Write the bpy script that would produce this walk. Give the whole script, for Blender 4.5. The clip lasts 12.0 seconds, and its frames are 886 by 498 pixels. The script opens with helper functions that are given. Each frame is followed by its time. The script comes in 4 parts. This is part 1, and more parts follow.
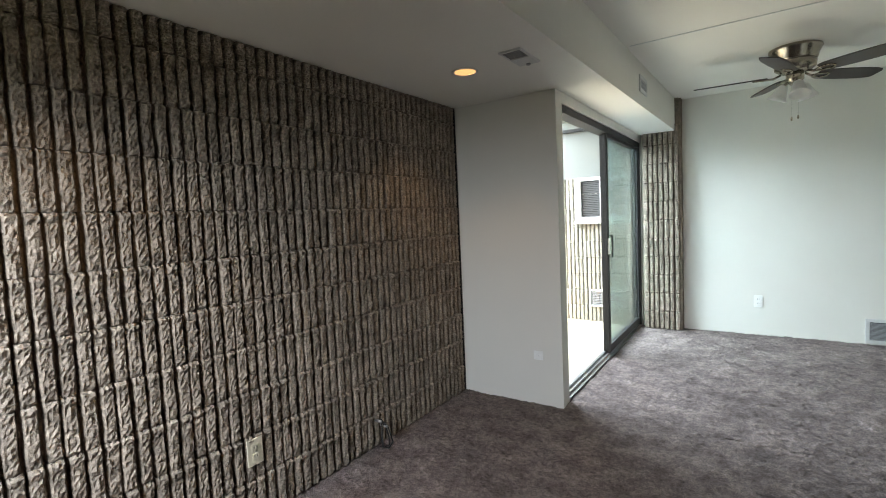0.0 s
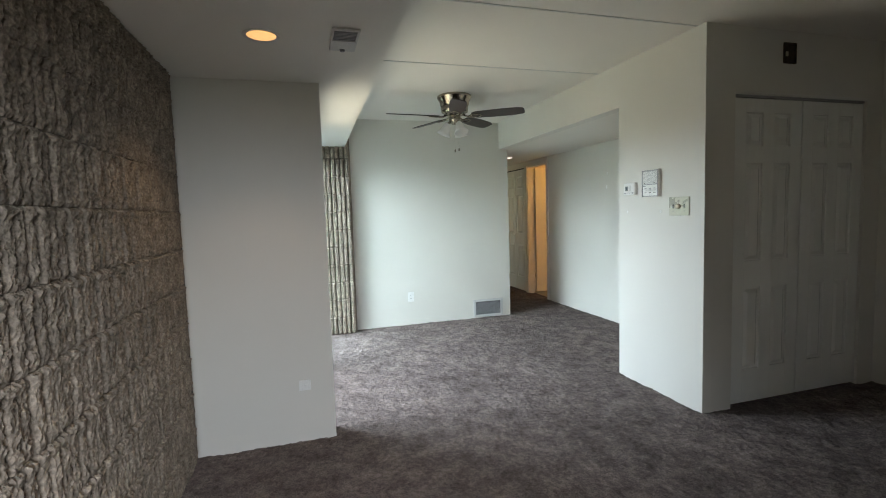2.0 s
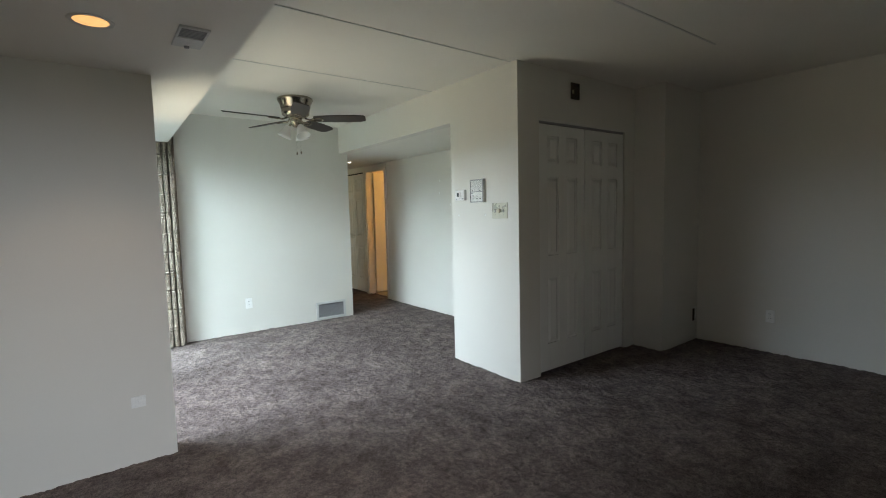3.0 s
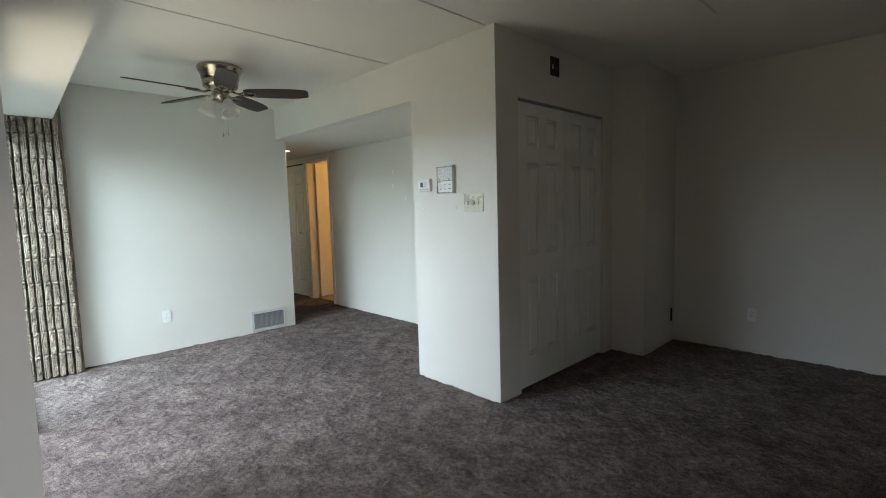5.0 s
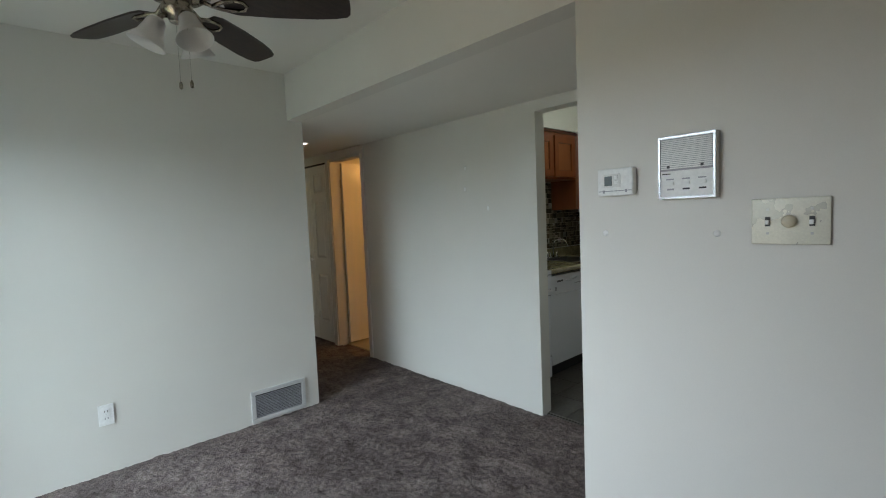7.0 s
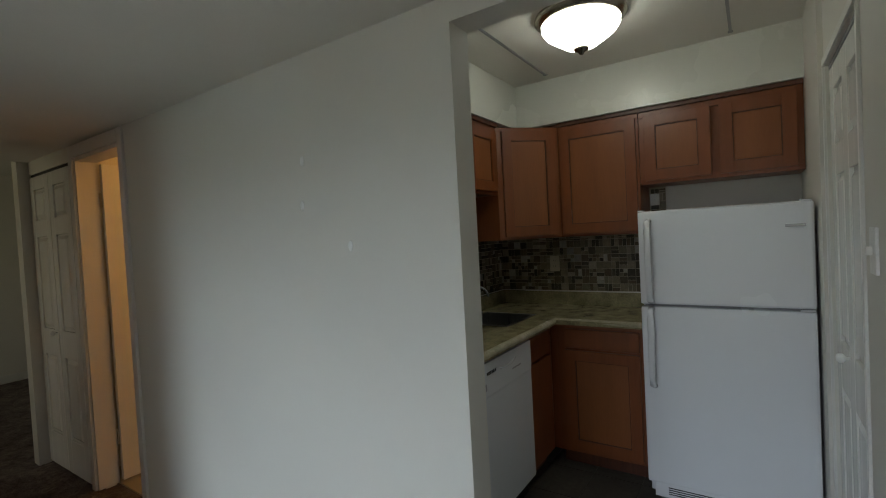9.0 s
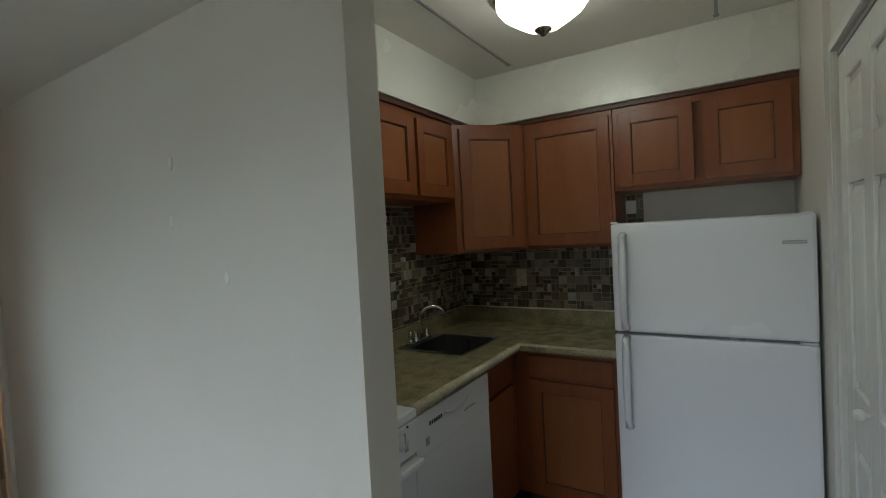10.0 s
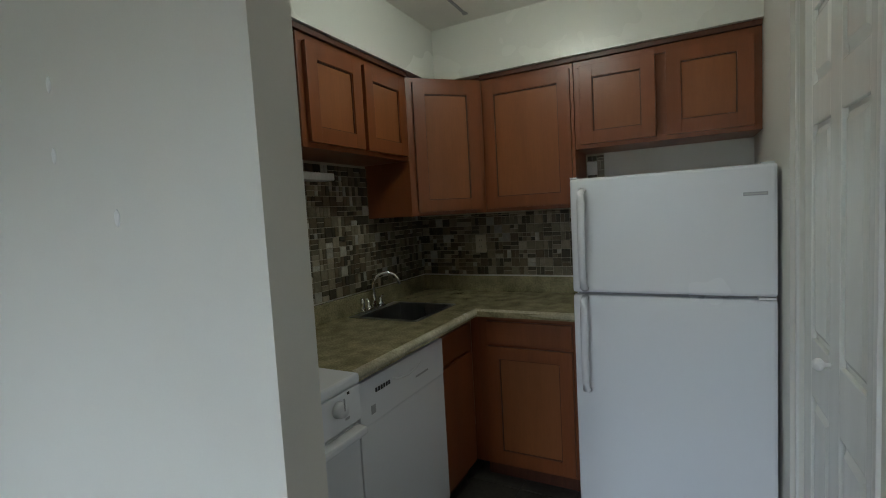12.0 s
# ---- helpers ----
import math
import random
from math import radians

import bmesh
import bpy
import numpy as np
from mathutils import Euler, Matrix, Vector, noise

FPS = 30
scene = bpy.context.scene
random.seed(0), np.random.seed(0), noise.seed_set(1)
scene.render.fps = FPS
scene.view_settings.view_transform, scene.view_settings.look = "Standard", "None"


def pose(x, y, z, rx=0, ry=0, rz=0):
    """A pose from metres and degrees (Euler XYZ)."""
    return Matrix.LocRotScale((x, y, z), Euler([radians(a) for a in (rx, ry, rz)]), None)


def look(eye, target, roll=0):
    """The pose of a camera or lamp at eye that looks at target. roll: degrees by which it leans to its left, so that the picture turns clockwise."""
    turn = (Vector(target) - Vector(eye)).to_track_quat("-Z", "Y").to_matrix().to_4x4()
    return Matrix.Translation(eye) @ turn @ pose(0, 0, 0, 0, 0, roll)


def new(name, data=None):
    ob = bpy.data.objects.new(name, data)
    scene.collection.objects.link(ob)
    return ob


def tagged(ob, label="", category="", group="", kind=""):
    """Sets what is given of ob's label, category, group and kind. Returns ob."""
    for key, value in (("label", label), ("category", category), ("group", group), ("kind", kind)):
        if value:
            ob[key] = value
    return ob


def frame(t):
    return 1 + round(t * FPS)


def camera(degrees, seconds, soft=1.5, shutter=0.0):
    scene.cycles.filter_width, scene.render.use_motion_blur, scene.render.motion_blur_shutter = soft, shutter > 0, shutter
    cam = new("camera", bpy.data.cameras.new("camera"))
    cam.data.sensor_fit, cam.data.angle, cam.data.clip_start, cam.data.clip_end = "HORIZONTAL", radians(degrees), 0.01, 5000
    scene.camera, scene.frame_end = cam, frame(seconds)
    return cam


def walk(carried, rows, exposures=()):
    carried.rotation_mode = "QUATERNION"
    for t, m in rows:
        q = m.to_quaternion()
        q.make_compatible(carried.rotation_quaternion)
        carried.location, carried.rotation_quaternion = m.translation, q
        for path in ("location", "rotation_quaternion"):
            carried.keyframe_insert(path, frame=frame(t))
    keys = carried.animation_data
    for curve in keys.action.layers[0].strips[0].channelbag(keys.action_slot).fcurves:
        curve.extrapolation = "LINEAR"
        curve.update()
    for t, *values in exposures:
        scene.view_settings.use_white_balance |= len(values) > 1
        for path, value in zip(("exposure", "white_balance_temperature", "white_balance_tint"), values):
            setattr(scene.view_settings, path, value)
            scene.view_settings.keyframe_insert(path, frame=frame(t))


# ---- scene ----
cam = camera(87.3, 12.0, soft=1.0)
PATH = [
    (0, (-0.086, -0.283, 1.327), (-1.214, 1.364, 1.191), -2.6),
    (0.5, (-0.488, -0.219, 1.322), (-1.339, 1.586, 1.19), -2.7),
    (1, (-0.836, -0.175, 1.335), (-1.298, 1.766, 1.199), -2.7),
    (1.5, (-1.124, -0.129, 1.35), (-1.097, 1.866, 1.206), -2.4),
    (2, (-1.309, -0.177, 1.35), (-0.741, 1.734, 1.195), -1.8),
    (2.5, (-1.452, -0.268, 1.355), (-0.514, 1.491, 1.197), -1.5),
    (3, (-1.482, -0.335, 1.346), (-0.289, 1.262, 1.187), -1.4),
    (3.2, (-1.477, -0.348, 1.344), (-0.202, 1.183, 1.178), -1.3),
    (4.8, (-1.312, 0.084, 1.296), (0.081, 1.509, 1.122), -1.3),
    (5, (-1.247, 0.235, 1.315), (0.136, 1.668, 1.139), -1.6),
    (5.5, (-1.077, 0.677, 1.349), (0.283, 2.133, 1.177), -1.9),
    (6, (-0.877, 1.134, 1.362), (0.468, 2.605, 1.197), -2.0),
    (6.5, (-0.663, 1.61, 1.364), (0.675, 3.088, 1.21), -2.2),
    (6.7, (-0.568, 1.801, 1.387), (0.771, 3.279, 1.238), -2.3),
    (8.3, (0.509, 2.974, 1.415), (2.034, 4.265, 1.332), -2.8),
    (8.5, (0.669, 3.059, 1.436), (2.236, 4.3, 1.358), -2.9),
    (9, (1.037, 3.237, 1.456), (2.699, 4.349, 1.401), -3.1),
    (9.5, (1.301, 3.315, 1.502), (2.993, 4.38, 1.447), -3.1),
    (10, (1.459, 3.294, 1.518), (3.163, 4.338, 1.458), -3.1),
    (10.5, (1.519, 3.297, 1.504), (3.242, 4.308, 1.428), -3.1),
    (11, (1.562, 3.296, 1.479), (3.301, 4.277, 1.373), -3.2),
    (11.5, (1.587, 3.302, 1.448), (3.341, 4.253, 1.308), -3.3),
    (12, (1.611, 3.304, 1.41), (3.377, 4.231, 1.261), -3.2),
]
walk(cam, [(t, look(eye, target, roll)) for t, eye, target, roll in PATH],
     exposures=((0, 0.88, 6500, 12), (1, 0.84, 6520, 12), (2, 0.73, 6520, 12), (3, 0.73, 6520, 12), (5, 0.62, 6500, 13), (5.5, 0.52, 6500, 13), (6, 0.36, 6480, 13),
                (6.5, 0.2, 6480, 14), (8.3, -0.24, 6650, 18), (9, -0.25, 6650, 18), (10, -0.04, 6580, 17), (12, 0.15, 6400, 17)))

# ---- light ----
world = bpy.data.worlds.new("world")
scene.world = world
world.use_nodes = True
wn = world.node_tree
sky = wn.nodes.new("ShaderNodeTexSky")
sky.sky_type = "NISHITA"
sky.sun_disc = False
sky.sun_elevation, sky.sun_rotation = radians(48), radians(200)
sky.dust_density = 3.0
wn.links.new(sky.outputs["Color"], wn.nodes["Background"].inputs["Color"])
wn.nodes["Background"].inputs["Strength"].default_value = 0.15


def lamp(name, kind, m, energy, color, **settings):
    data = bpy.data.lights.new(name, kind)
    data.energy, data.color = energy, color
    for key, value in settings.items():
        if key == "size":
            data.size = value
        if key == "size_y":
            data.shape, data.size_y = "RECTANGLE", value
        if key == "radius":
            data.shadow_soft_size = value
        if key == "spread":
            data.spread = radians(value)
        if key == "angle":
            data.angle = radians(value)
        if key == "spot":
            data.spot_size, data.spot_blend = radians(value), 0.6
    ob = new(name, data)
    ob.matrix_world = m
    return ob


lamp("sun", "SUN", look((0, 0, 5), (0.12, 0.95, 3.5)), 5.0, (1.0, 0.91, 0.75), angle=8)
# sky light at the open west side of the patio
lamp("patio_skylight", "AREA", look((-3.6, 4.15, 3.05), (0.4, 3.45, 0.65)), 465, (0.73, 0.88, 1.0), size=3.6, size_y=2.2)
# sky light in the south window's opening
lamp("window_skylight", "AREA", look((-1.42, -0.88, 1.52), (-1.72, 0.95, -0.2)), 16, (0.80, 0.90, 1.0), size=0.7, size_y=0.8, spread=105)
WARM = (1.0, 0.62, 0.28)
for ly in (0.15, 1.99):
    lamp("downlight_bulb", "SPOT", look((-1.44, ly, 2.112), (-1.56, ly, 0)), 4.5, WARM, radius=0.03, spot=104)
lamp("bathroom_bulb", "POINT", pose(3.35, 5.4, 2.1), 13, (1.0, 0.50, 0.13), radius=0.08)
# added yellowish fill at an assumed, unseen bedroom opening, tints the far wall
lamp("bedroom_skylight", "AREA", look((-0.52, 8.9, 1.5), (3, 9.2, 1.0)), 7, (0.95, 0.95, 0.62), size=1.3, size_y=1.1)
lamp("hall_bulb", "SPOT", look((1.635, 6.21, 2.115), (1.635, 6.21, 0)), 0.75, (1, 0.9, 0.75), radius=0.04, spot=120)


# ---- materials ----
def mat(name, col, rough=0.6, metal=0.0, var=0.1, scale=3.0, grain=90.0, fine=0.06, bump=0.08, dist=0.002, stretch=(1, 1, 1), col2=None, spec=0.5, pieces=0.0, rand=False, rv=0.08):
    m = bpy.data.materials.new(name)
    m.use_nodes = True
    t = m.node_tree
    n, l = t.nodes, t.links
    b = n["Principled BSDF"]
    b.inputs["Roughness"].default_value = rough
    b.inputs["Metallic"].default_value = metal
    b.inputs["Specular IOR Level"].default_value = spec
    tc = n.new("ShaderNodeTexCoord")
    mp = n.new("ShaderNodeMapping")
    mp.inputs["Scale"].default_value = stretch
    l.new(tc.outputs["Object"], mp.inputs["Vector"])
    vec = mp.outputs["Vector"]
    if pieces or rand:
        oi = n.new("ShaderNodeObjectInfo")
        ad = n.new("ShaderNodeVectorMath")
        ad.operation = "MULTIPLY_ADD"
        l.new(oi.outputs["Random"], ad.inputs[0])
        ad.inputs[1].default_value = (17, 31, 23)
        l.new(vec, ad.inputs[2])
        vec = ad.outputs[0]
    big = n.new("ShaderNodeTexNoise")
    big.inputs["Scale"].default_value, big.inputs["Detail"].default_value = scale, 4
    small = n.new("ShaderNodeTexNoise")
    small.inputs["Scale"].default_value, small.inputs["Detail"].default_value = grain, 6
    l.new(vec, big.inputs["Vector"]), l.new(vec, small.inputs["Vector"])
    ramp = n.new("ShaderNodeMix")
    ramp.data_type = "RGBA"
    c2 = col2 or tuple(c * (1 - 2.0 * var) for c in col)
    ramp.inputs[6].default_value, ramp.inputs[7].default_value = (*c2, 1), (*col, 1)
    mr = n.new("ShaderNodeMapRange")
    mr.inputs["From Min"].default_value, mr.inputs["From Max"].default_value = 0.33, 0.67
    l.new(big.outputs["Fac"], mr.inputs["Value"]), l.new(mr.outputs["Result"], ramp.inputs[0])
    hs = n.new("ShaderNodeHueSaturation")
    l.new(ramp.outputs[2], hs.inputs["Color"])
    mv = n.new("ShaderNodeMapRange")
    mv.inputs["From Min"].default_value, mv.inputs["From Max"].default_value = 0.3, 0.7
    mv.inputs["To Min"].default_value, mv.inputs["To Max"].default_value = 1 - fine, 1 + fine
    l.new(small.outputs["Fac"], mv.inputs["Value"])
    val = mv.outputs["Result"]
    if pieces:
        pm = n.new("ShaderNodeMapRange")
        pm.inputs["To Min"].default_value, pm.inputs["To Max"].default_value = 1 - pieces, 1 + pieces
        l.new(oi.outputs["Random"], pm.inputs["Value"])
        mu = n.new("ShaderNodeMath")
        mu.operation = "MULTIPLY"
        l.new(val, mu.inputs[0]), l.new(pm.outputs["Result"], mu.inputs[1])
        val = mu.outputs[0]
    l.new(val, hs.inputs["Value"])
    l.new(hs.outputs["Color"], b.inputs["Base Color"])
    rr = n.new("ShaderNodeMapRange")
    rr.inputs["To Min"].default_value, rr.inputs["To Max"].default_value = max(0.02, rough - rv), min(1, rough + rv)
    l.new(big.outputs["Fac"], rr.inputs["Value"]), l.new(rr.outputs["Result"], b.inputs["Roughness"])
    if bump:
        bp = n.new("ShaderNodeBump")
        bp.inputs["Strength"].default_value, bp.inputs["Distance"].default_value = bump, dist
        l.new(small.outputs["Fac"], bp.inputs["Height"]), l.new(bp.outputs["Normal"], b.inputs["Normal"])
    return m


def glow(name, col, strength):
    m = bpy.data.materials.new(name)
    m.use_nodes = True
    b = m.node_tree.nodes["Principled BSDF"]
    b.inputs["Base Color"].default_value = (*col, 1)
    b.inputs["Emission Color"].default_value = (*col, 1)
    b.inputs["Emission Strength"].default_value = strength
    return m


def glass(name, col, rough=0.0):
    m = bpy.data.materials.new(name)
    m.use_nodes = True
    b = m.node_tree.nodes["Principled BSDF"]
    b.inputs["Base Color"].default_value = (*col, 1)
    b.inputs["Transmission Weight"].default_value = 1
    b.inputs["Roughness"].default_value = rough
    b.inputs["IOR"].default_value = 1.45
    return m


PAINT = mat("wall_paint", (0.72, 0.70, 0.64), 0.5, var=0.02, scale=1.3, grain=260, fine=0.012, bump=0.10, dist=0.001)
SATIN = mat("kitchen_satin_paint", (0.74, 0.75, 0.69), 0.27, var=0.02, scale=1.3, grain=200, fine=0.012, bump=0.14, dist=0.001)
CEIL = mat("ceiling_paint", (0.80, 0.78, 0.72), 0.75, var=0.025, scale=1.1, grain=220, fine=0.015, bump=0.12, dist=0.001)
TRIM = mat("trim_paint", (0.74, 0.73, 0.69), 0.38, var=0.02, scale=4, grain=120, fine=0.02, bump=0.04)
DOORP = mat("door_paint", (0.84, 0.84, 0.80), 0.22, var=0.015, scale=3, grain=60, fine=0.02, bump=0.12, dist=0.001, stretch=(6, 6, 0.5))
STONE = mat("split_block", (0.325, 0.268, 0.21), 0.92, var=0.2, scale=16, grain=95, fine=0.38, bump=1.0, dist=0.010, pieces=0.08, spec=0.2)
STONE_BACK = mat("block_joint", (0.10, 0.085, 0.07), 0.95, var=0.1, bump=0.3)
BRONZE = mat("dark_bronze", (0.021, 0.019, 0.018), 0.5, 0.0, spec=0.35, var=0.15, bump=0.02)
ALU = mat("aluminium", (0.45, 0.45, 0.44), 0.4, 0.9, var=0.08, bump=0.03)
NICKEL = mat("brushed_nickel", (0.40, 0.36, 0.30), 0.24, 1.0, var=0.06, grain=300, bump=0.05, stretch=(1, 1, 20))
CHROME = mat("chrome", (0.75, 0.75, 0.75), 0.08, 1.0, var=0.02, bump=0)
STEEL = mat("stainless_steel", (0.42, 0.42, 0.42), 0.3, 1.0, var=0.08, grain=200, bump=0.04, stretch=(1, 12, 1))
BLADE = mat("fan_blade_wood", (0.045, 0.032, 0.026), 0.45, var=0.2, scale=8, grain=60, fine=0.2, bump=0.05, stretch=(1, 8, 8))
CHERRY = mat("cherry_wood", (0.235, 0.070, 0.023), 0.34, var=0.10, scale=2.5, grain=26, fine=0.05, bump=0.03, dist=0.001, stretch=(5, 5, 0.5), rand=True)
CHERRY_LT = mat("cherry_panel", (0.285, 0.098, 0.034), 0.34, var=0.08, scale=2.5, grain=26, fine=0.05, bump=0.03, dist=0.001, stretch=(5, 5, 0.5), rand=True)
# darker cherry tone for door beads, toe kicks and the strip above the cabinets
CHERRY_DK = mat("dark_cherry", (0.11, 0.035, 0.016), 0.45, var=0.15, scale=5, grain=45, fine=0.12, bump=0.05, stretch=(9, 9, 0.7))
WHITE = mat("white_enamel", (0.72, 0.73, 0.75), 0.27, var=0.004, scale=1.2, grain=420, fine=0.004, bump=0.12, dist=0.0008, rv=0.02)
PLASTIC = mat("white_plastic", (0.84, 0.84, 0.81), 0.4, var=0.02, bump=0)
IVORY = mat("ivory_plastic", (0.62, 0.56, 0.42), 0.4, var=0.04, bump=0)
GREYP = mat("grey_plastic", (0.33, 0.33, 0.34), 0.45, var=0.05, bump=0)
BLACK = mat("black_plastic", (0.012, 0.012, 0.012), 0.5, var=0.1, bump=0.02)
LCD = mat("lcd", (0.10, 0.12, 0.12), 0.2, var=0.05, bump=0)
VENT = mat("vent_paint", (0.62, 0.62, 0.60), 0.45, var=0.03, bump=0.03)
VENTDARK = mat("vent_shadow", (0.05, 0.05, 0.05), 0.8, var=0.1, bump=0)
GROUT = mat("grout", (0.50, 0.45, 0.34), 0.9, var=0.06, bump=0.2)
SLATE = mat("slate_floor", (0.078, 0.072, 0.060), 0.42, var=0.2, scale=5, grain=40, fine=0.2, bump=0.35, dist=0.002, pieces=0.2)
SLATEGROUT = mat("floor_grout", (0.06, 0.055, 0.047), 0.9, bump=0.2)
CONCRETE = mat("patio_concrete", (0.66, 0.57, 0.41), 0.9, var=0.06, scale=2, grain=80, fine=0.08, bump=0.3)
FASCIA = mat("fascia_paint", (0.17, 0.175, 0.155), 0.6, var=0.04, bump=0.05)
BLIND = mat("blind_slat", (0.10, 0.10, 0.10), 0.5, var=0.1, bump=0)
GRASS = mat("far_ground", (0.07, 0.10, 0.04), 0.95, var=0.2, scale=0.8, grain=30, fine=0.3, bump=0.3)
FROST = glass("frosted_glass", (0.95, 0.93, 0.9), 0.5)
FROST.node_tree.nodes["Principled BSDF"].inputs["Transmission Weight"].default_value = 0.55
PANE = glass("tinted_pane", (0.72, 0.83, 0.80), 0.10)
BOWL = glow("lit_opal_glass", (0.90, 1.0, 0.86), 10.5)
BULB = glow("warm_bulb", (1.0, 0.55, 0.20), 0.62)
BULB_W = glow("hall_bulb_glow", (1.0, 0.93, 0.85), 3.0)
HOLE = mat("dirty_box", (0.10, 0.072, 0.05), 0.9, var=0.3, scale=30, bump=0.3)
TILES = [mat("mosaic_" + a, c, 0.22, var=0.12, scale=30, grain=150, fine=0.12, bump=0.05, pieces=0.25)
         for a, c in (("charcoal", (0.095, 0.082, 0.056)), ("brown", (0.17, 0.135, 0.088)), ("taupe", (0.26, 0.225, 0.155)), ("beige", (0.38, 0.335, 0.245)), ("pale", (0.48, 0.46, 0.39)))]


def carpet_material():
    m = bpy.data.materials.new("carpet")
    m.use_nodes = True
    n, l = m.node_tree.nodes, m.node_tree.links
    b = n["Principled BSDF"]
    b.inputs["Roughness"].default_value = 0.97
    b.inputs["Specular IOR Level"].default_value = 0.05
    tc = n.new("ShaderNodeTexCoord")
    fields = []
    for scale, detail, lo, hi, amp in ((1.7, 5, 0.35, 0.65, 0.16), (7.5, 5, 0.34, 0.66, 0.26), (34, 4, 0.3, 0.7, 0.30), (150, 3, 0.3, 0.7, 0.42)):
        t = n.new("ShaderNodeTexNoise")
        t.inputs["Scale"].default_value, t.inputs["Detail"].default_value = scale, detail
        l.new(tc.outputs["Object"], t.inputs["Vector"])
        r = n.new("ShaderNodeMapRange")
        r.inputs["From Min"].default_value, r.inputs["From Max"].default_value = lo, hi
        r.inputs["To Min"].default_value, r.inputs["To Max"].default_value = 1 - amp, 1 + amp
        l.new(t.outputs["Fac"], r.inputs["Value"])
        fields.append((t, r))
    prod = fields[0][1].outputs["Result"]
    for t, r in fields[1:]:
        mu = n.new("ShaderNodeMath")
        mu.operation = "MULTIPLY"
        l.new(prod, mu.inputs[0]), l.new(r.outputs["Result"], mu.inputs[1])
        prod = mu.outputs[0]
    hs = n.new("ShaderNodeHueSaturation")
    hs.inputs["Color"].default_value = (0.158, 0.129, 0.119, 1)
    l.new(prod, hs.inputs["Value"])
    l.new(hs.outputs["Color"], b.inputs["Base Color"])
    prev = None
    for (t, r), dist in zip(fields[1:], (0.035, 0.016, 0.008)):
        bp = n.new("ShaderNodeBump")
        bp.inputs["Strength"].default_value, bp.inputs["Distance"].default_value = 0.9, dist
        l.new(t.outputs["Fac"], bp.inputs["Height"])
        if prev:
            l.new(prev.outputs["Normal"], bp.inputs["Normal"])
        prev = bp
    l.new(prev.outputs["Normal"], b.inputs["Normal"])
    return m


def granite_material():
    return mat("laminate_counter", (0.37, 0.33, 0.19), 0.22, col2=(0.215, 0.19, 0.105), scale=13, grain=110, fine=0.28, bump=0.02)


CARPET = carpet_material()
GRANITE = granite_material()
# paler laminate tone for the rounded front edge
NOSING = mat("pale_laminate_edge", (0.52, 0.48, 0.34), 0.25, col2=(0.40, 0.36, 0.24), scale=13, grain=110, fine=0.2, bump=0.02)


# ---- mesh helpers ----
def box(bm, x0, x1, y0, y1, z0, z1, bevel=0.0):
    r = bmesh.ops.create_cube(bm, size=1.0)
    vs = r["verts"]
    for v in vs:
        v.co = Vector(((x0 + x1) / 2 + v.co.x * (x1 - x0), (y0 + y1) / 2 + v.co.y * (y1 - y0), (z0 + z1) / 2 + v.co.z * (z1 - z0)))
    if bevel:
        es = list({e for v in vs for e in v.link_edges})
        bmesh.ops.bevel(bm, geom=es, offset=bevel, segments=2, profile=0.6, affect="EDGES")
    return bm


def boxes(*rows, bevel=0.0):
    bm = bmesh.new()
    for r in rows:
        box(bm, *r, bevel=bevel)
    return bm


def lathe(profile, steps=32, center=(0, 0, 0), bm=None):
    """A turned shape from (radius, z) pairs round the z axis."""
    bm = bm or bmesh.new()
    rings = []
    for r, z in profile:
        rings.append([bm.verts.new((center[0] + r * math.cos(2 * math.pi * i / steps), center[1] + r * math.sin(2 * math.pi * i / steps), center[2] + z)) for i in range(steps)])
    for a, b in zip(rings, rings[1:]):
        for i in range(steps):
            j = (i + 1) % steps
            bm.faces.new((a[i], a[j], b[j], b[i]))
    for ring in (rings[0], rings[-1]):
        if profile[0 if ring is rings[0] else -1][0] > 1e-4:
            bm.faces.new(ring)
    bmesh.ops.recalc_face_normals(bm, faces=bm.faces)
    for f in bm.faces:
        f.smooth = len(f.verts) == 4
    return bm


def tube(points, radius, steps=8, bm=None, closed=False):
    """A round bar along points."""
    bm = bm or bmesh.new()
    pts = [Vector(p) for p in points]
    rings = []
    for i, p in enumerate(pts):
        d = (pts[min(i + 1, len(pts) - 1)] - pts[max(i - 1, 0)]).normalized()
        side = d.cross(Vector((0, 0, 1)) if abs(d.z) < 0.95 else Vector((1, 0, 0))).normalized()
        up = side.cross(d)
        rings.append([bm.verts.new(p + radius * (math.cos(2 * math.pi * k / steps) * side + math.sin(2 * math.pi * k / steps) * up)) for k in range(steps)])
    for a, b in zip(rings, rings[1:]):
        for i in range(steps):
            j = (i + 1) % steps
            bm.faces.new((a[i], a[j], b[j], b[i]))
    bm.faces.new(rings[0]), bm.faces.new(rings[-1])
    bmesh.ops.recalc_face_normals(bm, faces=bm.faces)
    for f in bm.faces:
        f.smooth = len(f.verts) == 4
    return bm


def part(name, bm, material, parent=None, label=""):
    me = bpy.data.meshes.new(name)
    bm.to_mesh(me)
    bm.free()
    me.materials.append(material)
    ob = new(name, me)
    ob.parent = parent
    if label:
        tagged(ob, label)
    return ob


def thing(name, m, label, category, group="", kind=""):
    ob = new(name)
    ob.empty_display_size = 0.1
    ob.matrix_basis = m
    return tagged(ob, label, category, group, kind)


def setting(name, bm, material, label, category="wall"):
    return tagged(part(name, bm, material), label, category, kind="structure")


S, W_, N, E_ = 0, -90, 180, 90   # turn of a thing whose front looks that way


